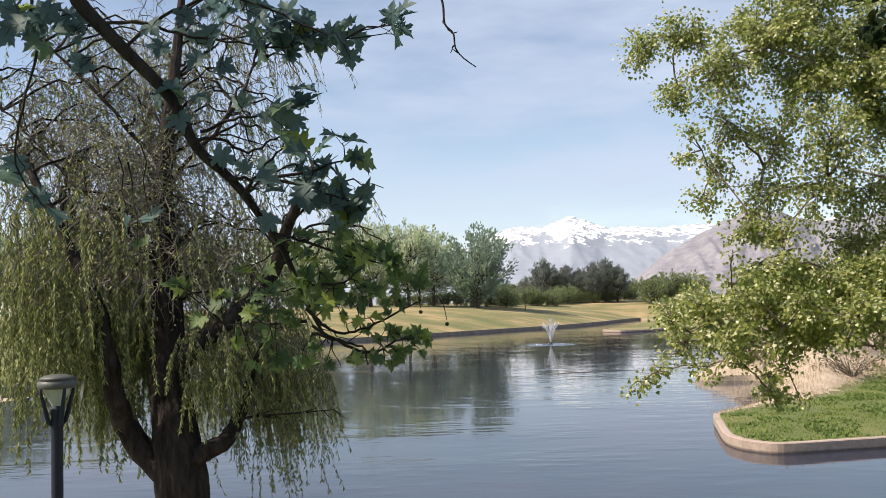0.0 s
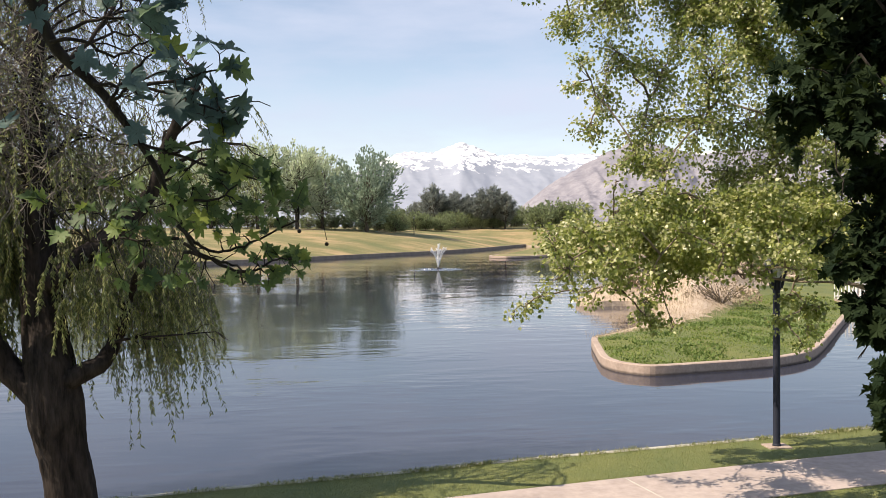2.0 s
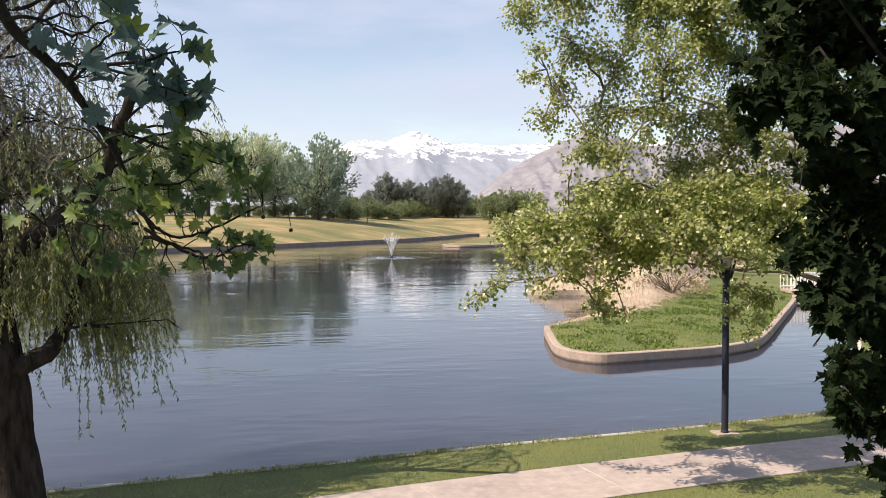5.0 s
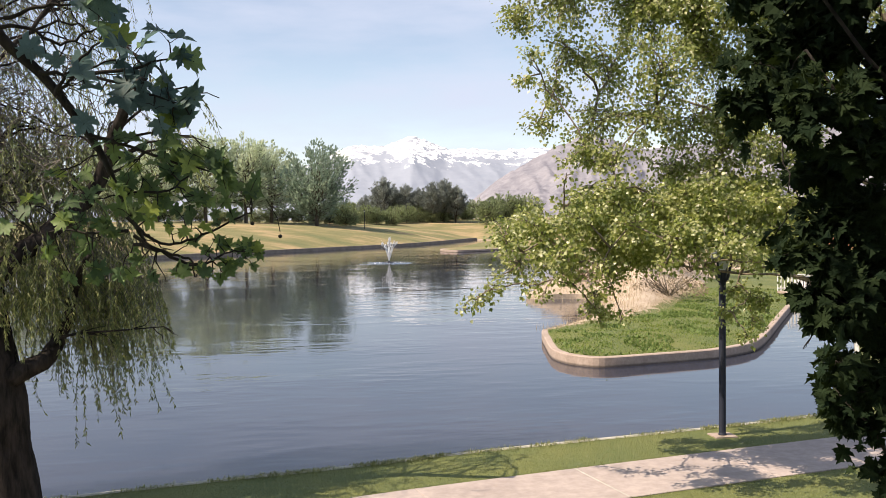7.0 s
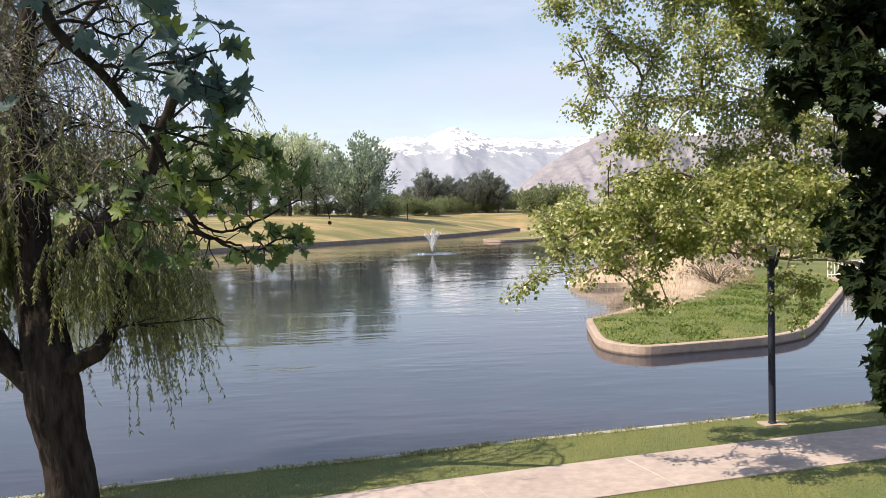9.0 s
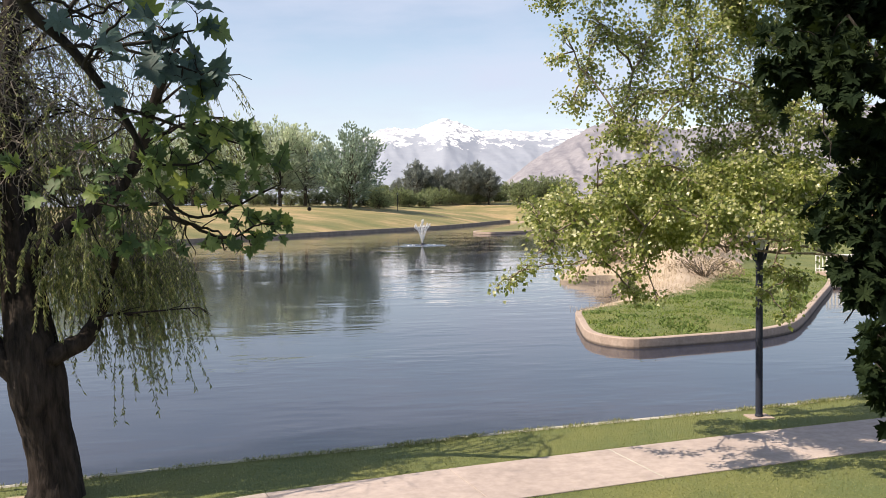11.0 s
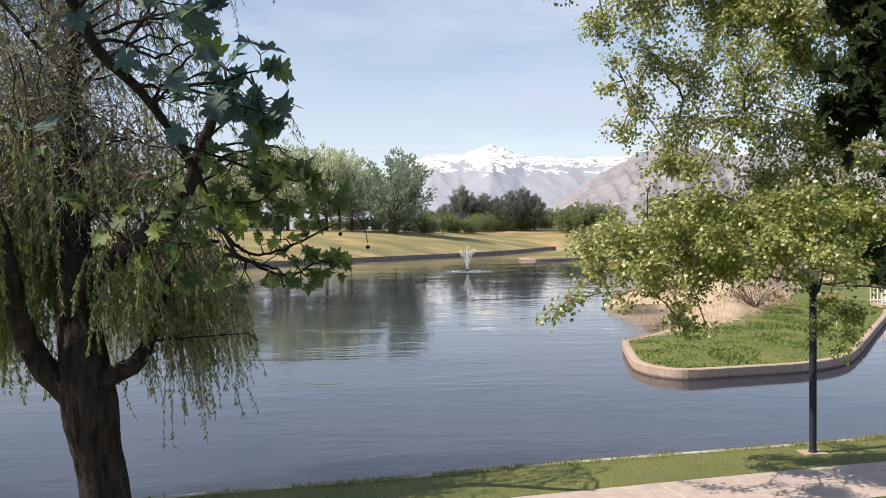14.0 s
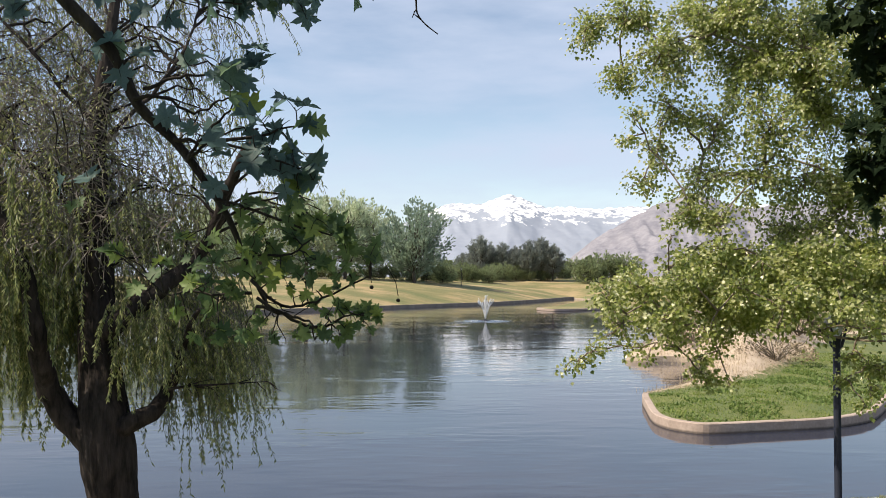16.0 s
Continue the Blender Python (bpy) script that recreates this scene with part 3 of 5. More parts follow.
def clump_crown(wood, clumps, limbs, rng, per, size, twigs=5, droop=0.25, flat=1.0, up_bias=0.8, loose=0.75, twig_r=0.012, stem_r=0.03, full=0.7):
    """Twigs from the nearest limb into every clump, and the leaves along them. Returns the leaves' matrices."""
    mats = []
    limbs = list(limbs)
    for x, y, z, r in sorted(clumps, key=lambda q: (nearest_on(limbs, Vector(q[:3])) - Vector(q[:3])).length):
        c = Vector((x, y, z))
        root = nearest_on(limbs, c)
        stem = jag(root, c, 5, 0.06, rng, 0.05)
        limbs.append(stem[1:])
        wood.tube(stem, taper(stem_r * (0.4 + r), twig_r, len(stem)), 5)
        count = max(4, round(twigs * min(1, r / full)))
        for k in range(count):
            dv = Vector((rng.gauss(0, 1), rng.gauss(0, 1), rng.gauss(0, 1) * flat)).normalized() * r * rng.uniform(0.65, 1.12)
            a = stem[rng.choice((3, 4, 5))] if r > 0.6 * full else stem[rng.choice((4, 5))]
            tip = c + dv
            tip.z -= droop * r
            tw = jag(a, tip, 4, 0.09, rng, 0.06)
            wood.tube(tw, taper(twig_r, twig_r * 0.35, len(tw)), 4, False)
            n = max(3, int(per / count * min(1.7, (r / full) ** 1.6) * rng.uniform(0.7, 1.3)))
            for j in range(n):
                t = rng.uniform(0.25, 1.05)
                q = tw[min(int(t * 4), 4)].lerp(tw[min(int(t * 4) + 1, 4)], (t * 4) % 1)
                off = Vector((rng.gauss(0, 1), rng.gauss(0, 1), rng.gauss(0, 0.8))) * size * loose
                p = q + off
                d = (off.normalized() * 0.8 + dv.normalized() * 0.5 + Vector((0, 0, -0.55)))
                n_up = (rng.gauss(0, 0.55) - 0.3, rng.gauss(0, 0.55) - 0.4, up_bias)
                mats.append(turned(p, d, n_up, size * rng.uniform(0.6, 1.15)))
    return mats


def leaf_parts(name, shapes, mats, mat, parent, limit):
    """The first leaves as single objects on shared meshes."""
    meshes = []
    for s in shapes:
        q = Geo()
        q.add(*s)
        meshes.append(q.mesh(name, mat, True))
    for i, m in enumerate(matrices(mats[:limit])):
        ob = new(name, meshes[i % len(meshes)])
        ob.parent = parent
        ob.matrix_local = Matrix([list(r) for r in m])


# sunny plane tree by the path
MID_NEAR = [
    (4.5, 14.36, 4.72, 0.26), (4.9, 14.55, 5.32, 0.32), (5.24, 14.63, 4.51, 0.17), (5.67, 14.5, 5.23, 0.35),
    (6.32, 14.02, 5, 0.39), (7.08, 13.76, 4.91, 0.39), (6.88, 14.15, 4.53, 0.19), (6.13, 14.02, 4.59, 0.17),
    (7.65, 14.08, 4.57, 0.3),
]
MID_DEEP = [
    (6.31, 18.73, 5.37, 0.36), (6.84, 17.95, 5.2, 0.4), (7.49, 17.99, 4.73, 0.35), (8.03, 17.81, 4.85, 0.43),
    (9.18, 18.1, 4.95, 0.4), (9.85, 17.64, 4.9, 0.4), (9.73, 17.92, 5.32, 0.5), (10.43, 17.34, 4.85, 0.49),
]
MID_RAGGED = [
    (5.89, 17, 6.41, 0.26), (5.77, 15.46, 5.92, 0.26), (5.64, 16.59, 5.91, 0.17), (6.45, 16.07, 5.84, 0.29),
    (6.07, 16.56, 6.55, 0.24), (6.44, 15.27, 5.62, 0.26), (4.93, 15.58, 6.1, 0.1), (5.03, 15.67, 4.15, 0.14),
    (5.91, 16.97, 3.88, 0.2), (5.6, 15.76, 3.59, 0.14), (8.18, 15.84, 3.57, 0.19), (8.95, 16.41, 3.28, 0.18),
    (8.92, 15.94, 3.77, 0.24), (3.64, 15.96, 4.08, 0.14), (4.39, 16.23, 4.12, 0.17),
    (4.51, 15.61, 3.99, 0.12), (8.22, 15.25, 3.17, 0.1), (5.01, 15.99, 5.47, 0.14),
    (4.12, 15.61, 5.32, 0.16), (4.01, 17.13, 5.26, 0.13), (6.39, 16.7, 3.35, 0.1), (4.42, 16.65, 7.94, 0.17),
    (4.64, 16.86, 8.46, 0.19), (5.28, 16.54, 6.43, 0.15), (5.64, 16.61, 6.65, 0.21),
]
MID_FILL = [
    (7.92, 17.07, 5.6, 0.4), (8.9, 17.09, 5.66, 0.5), (6.3, 16.41, 5.74, 0.25), (9.44, 16.86, 5.77, 0.5), (8.55, 16.72, 7.09, 0.4),
    (5.42, 16.6, 5.74, 0.11), (10.03, 17.31, 5.09, 0.61), (6.96, 17.3, 4.64, 0.5), (4.82, 16.79, 4.72, 0.29),
    (7.34, 17.2, 5.3, 0.4), (8.06, 17, 5.18, 0.45), (8.79, 17.2, 5.3, 0.45), (9.27, 17.2, 5.87, 0.45),
    (6.78, 17.2, 10.5, 0.5), (7.5, 17.4, 9.9, 0.55), (8.02, 17.2, 9.2, 0.5), (8.3, 17.2, 10.3, 0.6), (8.5, 17.2, 8.6, 0.6),
]
MID_HIGH = [
    (5.6, 17.61, 8.78, 0.64), (6.86, 18.46, 8.63, 0.85), (7.11, 16.42, 8.3, 0.93), (8.9, 18.1, 8.63, 1.03),
    (5.17, 17.13, 7.77, 0.4), (4.92, 17.41, 7.22, 0.33), (6.34, 18.16, 7.36, 0.78), (7.04, 17.01, 7.2, 0.85),
    (8.06, 17.18, 7.23, 0.87), (5.99, 16.2, 6.31, 0.31), (7.75, 17.66, 6.24, 0.66),
    (8.42, 17.03, 6.33, 0.81), (9.01, 16.46, 6.96, 0.9), (9.58, 17.56, 8.22, 1.01),
]
MID_TOP = [
    (3.89, 17.71, 10.29, 0.41), (4.68, 17.69, 10.57, 0.58), (4.99, 19.05, 9.62, 0.38),
    (5.16, 16.96, 9.6, 0.72), (6.39, 18.28, 10.88, 1.01), (7.32, 18.41, 9.81, 1.03),
    (7.93, 16.77, 9.78, 1.11), (8.91, 16.2, 9.48, 1.2), (7.39, 17.19, 11.06, 1.13), (9.23, 18, 11.64, 1.31),
    (10.57, 17.42, 10.4, 1.29), (10, 16.21, 8.35, 1.11), (10.32, 16.82, 6.34, 1.16), (12, 17.4, 9.31, 1.43),
]
MID_LOW = [
    (3.59, 14.9, 5.02, 0.27), (4.32, 15.43, 5.2, 0.4), (5.92, 17.58, 5.45, 0.59), (6.47, 16.53, 5.21, 0.69),
    (6.5, 14.43, 4.99, 0.51), (7.93, 15.62, 4.95, 0.45), (8.74, 15.67, 4.9, 0.42), (4.71, 15, 4.64, 0.43),
    (6.26, 17.16, 4.26, 0.47), (3.75, 14.95, 4.46, 0.21), (3.42, 16.16, 3.9, 0.19),
    (3.27, 16.71, 3.68, 0.08), (5.55, 15.94, 3.71, 0.23), (8.75, 16.06, 3.76, 0.19),
    (8.74, 16.72, 3.87, 0.25), (10.35, 17.4, 4.4, 0.45), (9.41, 14.73, 5.0, 0.6),
]


TIER_X, TIER_Z = (3.6, 4.3, 5.0, 6.0, 7.4, 8.8, 9.7), (5.25, 5.5, 5.85, 5.95, 6.05, 6.2, 6.2)
LOW_X, LOW_Z = (3.1, 3.8, 4.4, 5.0, 5.4, 6.3, 7.0, 7.6, 8.3, 9.2), (4.3, 4.5, 4.45, 4.3, 4.35, 4.35, 4.6, 4.75, 4.75, 4.6)


def sunny_plane():
    rng = random.Random(11)
    t = thing("plane_tree", "sunlit plane tree with yellow-green leaves beside the path", "tree", at=(0, 0, 0))
    base = Vector((13.6, 15.6, 0.33))
    wood = Geo()
    trunk = curve([base, base + Vector((0.05, 0.1, 1.6)), base + Vector((-0.15, 0.1, 4.0)), base + Vector((-0.2, 0.0, 7.5)), base + Vector((-0.3, 0.1, 11))], 5)
    wood.tube(trunk, taper(0.26, 0.05, len(trunk), 0.8), 12)
    limbs = [trunk]
    for z0, tip, r in ((2.6, (7.6, 17.6, 4.4), 0.06), (3.2, (9.9, 17.6, 4.8), 0.07), (4.2, (7.6, 17.4, 7.8), 0.08), (3.0, (8.8, 16.6, 4.2), 0.06), (5.0, (6.4, 17.5, 10.2), 0.08),
                       (5.8, (9.4, 17.4, 10.8), 0.08), (6.6, (8.3, 18.2, 12.8), 0.07), (4.4, (10.6, 17.5, 7.4), 0.08)):
        a = Vector((base.x - 0.15, base.y + 0.1, z0))
        l = jag(a, tip, 8, 0.03, rng, 0.07)
        wood.tube(l, taper(r, 0.018, len(l)), 7)
        limbs.append(l)
    low = clump_crown(wood, MID_RAGGED + MID_LOW + MID_NEAR + MID_DEEP, limbs, rng, 1000, 0.077, 22, 0.15, 0.8, 0.45, 1.15)
    high = clump_crown(wood, MID_TOP + MID_FILL, limbs, rng, 1850, 0.073, 26, 0.1, 0.95, 0.4, 1.3)
    high += clump_crown(wood, MID_HIGH, limbs, rng, 960, 0.072, 24, 0.1, 0.95, 0.4, 1.4)
    # the low, spreading tier of boughs over the path
    tier = []
    while len(tier) < 72:
        x = rng.uniform(4.4, 9.6)
        lo, hi = float(np.interp(x, LOW_X, LOW_Z)), float(np.interp(x, TIER_X, TIER_Z))
        tier.append((x, rng.uniform(14.9, 18.2), rng.uniform(lo + 0.15, hi - 0.15), rng.uniform(0.2, 0.36)))
    low += clump_crown(wood, tier, limbs, rng, 720, 0.08, 12, 0.15, 0.7, 0.45, 1.35, 0.008, 0.022, 0.5)
    part("trunk", wood, M_PALE_BARK, t, "grey-brown trunk, limbs and thin twigs", True)
    g = Geo()
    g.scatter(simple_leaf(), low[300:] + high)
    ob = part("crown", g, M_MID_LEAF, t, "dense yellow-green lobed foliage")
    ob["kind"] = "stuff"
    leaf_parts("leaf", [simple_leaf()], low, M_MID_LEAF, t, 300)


sunny_plane()

# plane tree at the right, its shade put into a near-black leaf colour
SHADE_FRONT = [
    (2.41, 4.25, 6.21, 0.08), (2.28, 3.94, 5.95, 0.09), (2.64, 4.23, 6.16, 0.16), (2.32, 3.62, 5.81, 0.15),
    (2.2, 4.01, 5.76, 0.05), (2.23, 3.84, 5.72, 0.07), (2.81, 4.07, 6.03, 0.22), (2.6, 3.63, 5.59, 0.2),
    (2.62, 4.12, 5.57, 0.12), (2.65, 3.87, 5.37, 0.16), (2.38, 4.16, 5.25, 0.02), (2.4, 3.85, 5.16, 0.06),
    (2.5, 3.79, 5.09, 0.09), (2.81, 3.99, 5.07, 0.15), (2.63, 4.15, 4.92, 0.03), (2.47, 3.74, 4.94, 0.07),
    (3.06, 4.07, 4.98, 0.15), (2.58, 4.11, 4.67, 0.02), (2.35, 3.61, 4.7, 0.04), (2.49, 3.89, 4.55, 0.02),
    (2.62, 3.92, 4.4, 0.06), (2.66, 4.09, 4.46, 0.03), (2.68, 3.88, 4.3, 0.06), (2.56, 3.53, 4.42, 0.05),
]
SHADE_LOW = [
    (2.73, 3.92, 4.61, 0.08), (2.63, 3.65, 4.56, 0.08), (2.61, 3.86, 4.55, 0.05), (2.82, 3.89, 4.1, 0.05),
    (2.77, 3.76, 4.01, 0.06), (2.54, 3.8, 4.83, 0.05), (2.77, 3.88, 4.78, 0.06), (2.39, 3.92, 4.72, 0.02),
    (2.12, 3.89, 5.88, 0.05), (2.16, 3.96, 6.05, 0.05), (2.37, 3.99, 5.51, 0.04), (2.12, 3.61, 5.44, 0.02),
    (2.41, 3.91, 5.32, 0.05), (2.03, 3.9, 5.86, 0.06),
    (2.4, 3.9, 4.98, 0.05), (2.5, 3.9, 4.88, 0.07), (2.58, 3.9, 5.02, 0.09), (2.3, 3.9, 5.15, 0.04),
]
SHADE_BACK = [
    (2.31, 4.68, 6.83, 0.09), (2.55, 4.62, 6.62, 0.15), (2.69, 4.32, 6.49, 0.2), (2.84, 4.08, 6.44, 0.25),
    (2.32, 3.98, 6.75, 0.18), (3.17, 4.09, 6.02, 0.28), (3.23, 4.06, 5.46, 0.31), (3.05, 3.73, 4.98, 0.26),
    (2.99, 3.71, 4.54, 0.21), (3.26, 4.7, 7.04, 0.28), (3.46, 4.32, 6.58, 0.29), (3.06, 3.85, 4.15, 0.14),
]


def shaded_plane():
    rng = random.Random(12)
    t = thing("plane_tree", "plane tree with large lobed leaves coloured near black for shade", "tree")
    base = Vector((3.45, 4.0, 0.33))
    wood = Geo()
    trunk = curve([base, base + Vector((0, 0.05, 2)), base + Vector((-0.1, 0.0, 4.5)), base + Vector((-0.2, 0, 7)), base + Vector((-0.2, 0, 9.5))], 5)
    wood.tube(trunk, taper(0.17, 0.04, len(trunk), 0.8), 12)
    limbs = [trunk]
    for z0, tip, r in ((3.0, (2.75, 3.85, 3.8), 0.024), (3.6, (2.5, 3.8, 4.5), 0.016), (4.2, (2.45, 3.85, 5.25), 0.018), (4.8, (2.35, 3.85, 6.1), 0.016), (5.4, (2.1, 3.9, 6.7), 0.014),
                       (6.0, (2.6, 4.05, 7.3), 0.014)):
        l = jag((base.x - 0.1, base.y, z0), tip, 6, 0.03, rng, 0.05)
        wood.tube(l, taper(r, 0.006, len(l)), 6)
        limbs.append(l)
    a = clump_crown(wood, SHADE_FRONT + SHADE_LOW, limbs, rng, 240, 0.072, 8, 0.08, 1.0, 0.6, 0.5, 0.003, 0.007, 0.11)
    b = clump_crown(wood, SHADE_BACK, limbs, rng, 760, 0.076, 12, 0.1, 1.0, 0.7, 0.8, 0.004, 0.012, 0.25)
    part("trunk", wood, M_PLANE_BARK, t, "dark trunk and branches", True)

    def open_air(m):
        """The gaps in the crown, and the bay between its upper and lower boughs."""
        x, z = m[0] * 3.9 / m[1], m[2]
        if x < 2.45 and 4.5 < z < 4.8 or abs(z - 5.43) < 0.24 and x < 2.0 + 0.45 * (1 - abs(z - 5.43) / 0.24):
            return True
        return noise.noise((x * 3.4, 2.0, z * 3.4)) > 0.42 or noise.noise((x * 9.0, 7.0, z * 9.0)) > 0.33 - 0.13 * min(1, max(0, (2.75 - x) / 0.5)) * (z > 4.9)

    a = [m for m in a if not open_air(m)]
    b = [m for m in b if not open_air(m)]
    rng.shuffle(a)
    g = Geo()
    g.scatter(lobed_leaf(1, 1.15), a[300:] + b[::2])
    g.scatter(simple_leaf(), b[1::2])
    ob = part("crown", g, M_SHADE_LEAF, t, "dense green foliage coloured near black for shade")
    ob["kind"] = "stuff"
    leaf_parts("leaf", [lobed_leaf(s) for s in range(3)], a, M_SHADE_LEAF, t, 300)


shaded_plane()

# overhanging plane branch, close by
LIMB = [
    (-1.56, 3.33, 6.77), (-1.43, 3.35, 6.57), (-1.28, 3.38, 6.4), (-1.09, 3.41, 6.19), (-1, 3.43, 6),
    (-0.87, 3.46, 5.87), (-0.76, 3.48, 5.72), (-0.68, 3.5, 5.59), (-0.63, 3.53, 5.46), (-0.57, 3.55, 5.32),
    (-0.54, 3.57, 5.26),
]
SHOOT_TOP = [
    (-1.39, 3.36, 6.48), (-1.21, 3.36, 6.48), (-1.04, 3.37, 6.43), (-0.86, 3.37, 6.4), (-0.71, 3.37, 6.37),
    (-0.62, 3.37, 6.37),
]
SHOOT_HIGH = [
    (-1.25, 3.37, 6.39), (-1.06, 3.36, 6.52), (-0.88, 3.36, 6.58), (-0.68, 3.36, 6.51), (-0.53, 3.37, 6.44),
    (-0.4, 3.37, 6.39),
]
SHOOT_SIDE = [
    (-0.97, 3.39, 6.05), (-0.87, 3.39, 6.09), (-0.76, 3.39, 6.11), (-0.63, 3.39, 6.12),
]
SHOOT_BARE = [
    (-1.01, 3.39, 6.02), (-0.9, 3.39, 6.02), (-0.79, 3.4, 5.97), (-0.7, 3.39, 6.01), (-0.63, 3.39, 6.03),
]
SHOOT_MID = [
    (-0.87, 3.4, 5.87), (-0.75, 3.4, 5.86), (-0.6, 3.4, 5.84), (-0.47, 3.41, 5.79), (-0.37, 3.41, 5.76),
]
SHOOT_UP = [
    (-0.7, 3.4, 5.86), (-0.55, 3.4, 5.89), (-0.42, 3.4, 5.93),
]
SHOOT_LOW = [
    (-0.71, 3.41, 5.66), (-0.56, 3.42, 5.61), (-0.41, 3.42, 5.55), (-0.25, 3.42, 5.51),
]
SHOOT_IN = [
    (-0.82, 3.41, 5.79), (-0.76, 3.4, 5.88), (-0.68, 3.4, 5.96), (-0.63, 3.39, 6.04),
]
SHOOT_FAR = [
    (-1.58, 3.35, 6.76), (-1.62, 3.36, 6.58), (-1.59, 3.37, 6.41), (-1.66, 3.38, 6.15), (-1.69, 3.4, 5.95),
    (-1.6, 3.4, 5.79),
]
SHOOT_TIP = [
    (-0.56, 3.44, 5.29), (-0.44, 3.44, 5.21), (-0.35, 3.44, 5.18), (-0.24, 3.44, 5.22), (-0.18, 3.44, 5.23),
]

CLUSTER_TOP = [
    (-0.62, 3.42, 6.46, 0.076, 9), (-0.53, 3.43, 6.44, 0.076, 10), (-0.45, 3.38, 6.42, 0.044, 4),
    (-0.39, 3.46, 6.45, 0.045, 3), (-0.39, 3.32, 6.33, 0.035, 2), (-0.65, 3.4, 6.37, 0.04, 3),
    (-0.71, 3.28, 6.38, 0.056, 5), (-0.78, 3.37, 6.51, 0.07, 5), (-0.83, 3.34, 6.53, 0.057, 3),
    (-0.91, 3.33, 6.35, 0.052, 2), (-1, 3.47, 6.42, 0.036, 1), (-0.89, 3.36, 6.29, 0.035, 1),
    (-1.05, 3.33, 6.5, 0.052, 2), (-1.15, 3.29, 6.46, 0.039, 1),
]
CLUSTER_SIDE = [
    (-0.71, 3.47, 6.15, 0.054, 4), (-0.62, 3.35, 6.15, 0.065, 7), (-0.56, 3.34, 6.13, 0.052, 5),
    (-0.65, 3.34, 6.06, 0.052, 4), (-0.83, 3.44, 6.15, 0.027, 1), (-0.54, 3.34, 5.93, 0.069, 7),
    (-0.61, 3.46, 5.91, 0.049, 3), (-0.43, 3.44, 6, 0.036, 2), (-0.38, 3.38, 5.94, 0.044, 3),
    (-0.51, 3.4, 5.84, 0.074, 7), (-0.45, 3.48, 5.88, 0.063, 4), (-0.43, 3.47, 5.8, 0.071, 6),
    (-0.33, 3.34, 5.77, 0.039, 2), (-0.36, 3.46, 5.73, 0.044, 3), (-0.48, 3.39, 5.74, 0.065, 5),
    (-0.42, 3.51, 5.69, 0.041, 2), (-0.57, 3.35, 5.81, 0.052, 3), (-0.66, 3.39, 5.8, 0.039, 2),
    (-0.72, 3.49, 5.83, 0.036, 1),
]
CLUSTER_ROD = [
    (-1.01, 3.41, 6.18, 0.071, 5), (-1.07, 3.4, 6.14, 0.044, 2), (-0.9, 3.4, 5.95, 0.048, 2),
    (-0.75, 3.3, 5.87, 0.051, 3), (-0.7, 3.42, 5.71, 0.048, 2), (-1.13, 3.47, 6.22, 0.036, 1),
]
CLUSTER_LOW = [
    (-0.89, 3.33, 5.42, 0.047, 2), (-0.81, 3.47, 5.42, 0.053, 3), (-0.85, 3.41, 5.25, 0.048, 2),
    (-0.76, 3.52, 5.33, 0.058, 4), (-0.69, 3.36, 5.18, 0.051, 4), (-0.62, 3.48, 5.15, 0.049, 3),
    (-0.8, 3.51, 5.15, 0.045, 2), (-0.39, 3.47, 5.36, 0.049, 4), (-0.49, 3.53, 5.37, 0.054, 4),
    (-0.31, 3.5, 5.23, 0.044, 3), (-0.14, 3.4, 5.23, 0.043, 3), (-0.44, 3.38, 5.61, 0.056, 5),
    (-0.38, 3.44, 5.55, 0.079, 9), (-0.29, 3.45, 5.53, 0.071, 8), (-0.23, 3.36, 5.5, 0.052, 5),
    (-0.44, 3.48, 5.44, 0.062, 6), (-0.33, 3.51, 5.42, 0.058, 5), (-0.53, 3.47, 5.5, 0.062, 6),
    (-0.6, 3.34, 5.46, 0.056, 5), (-0.58, 3.49, 5.36, 0.062, 5), (-0.43, 3.41, 5.3, 0.052, 4),
    (-0.34, 3.35, 5.32, 0.043, 3), (-0.71, 3.33, 5.52, 0.034, 1), (-0.66, 3.47, 5.34, 0.044, 2),
    (-0.57, 3.52, 5.24, 0.045, 2), (-0.73, 3.5, 5.24, 0.045, 2), (-0.26, 3.44, 5.32, 0.031, 1),
    (-0.22, 3.52, 5.23, 0.067, 8), (-0.17, 3.54, 5.19, 0.059, 6), (-0.12, 3.41, 5.26, 0.026, 1),
    (-0.31, 3.37, 5.15, 0.051, 4), (-0.39, 3.53, 5.16, 0.045, 3), (-0.51, 3.44, 5.15, 0.048, 4),
    (-0.25, 3.54, 5.14, 0.054, 5), (-0.14, 3.47, 5.47, 0.022, 1),
]
CLUSTER_FAR = [
    (-1.59, 3.31, 6.5, 0.073, 6), (-1.67, 3.36, 6.55, 0.057, 4), (-1.54, 3.28, 6.4, 0.056, 3),
    (-1.51, 3.38, 6.52, 0.048, 3), (-1.38, 3.29, 6.3, 0.034, 2), (-1.45, 3.36, 6.45, 0.044, 2),
    (-1.71, 3.43, 5.97, 0.044, 2), (-1.68, 3.32, 5.9, 0.034, 2), (-1.64, 3.49, 5.82, 0.045, 2),
    (-1.61, 3.49, 5.77, 0.036, 1), (-1.22, 3.41, 5.65, 0.044, 2), (-1.18, 3.45, 5.72, 0.031, 1),
    (-0.22, 3.3, 6.42, 0.043, 2), (-0.17, 3.3, 6.43, 0.034, 1), (-0.19, 3.42, 6.42, 0.027, 1),
]

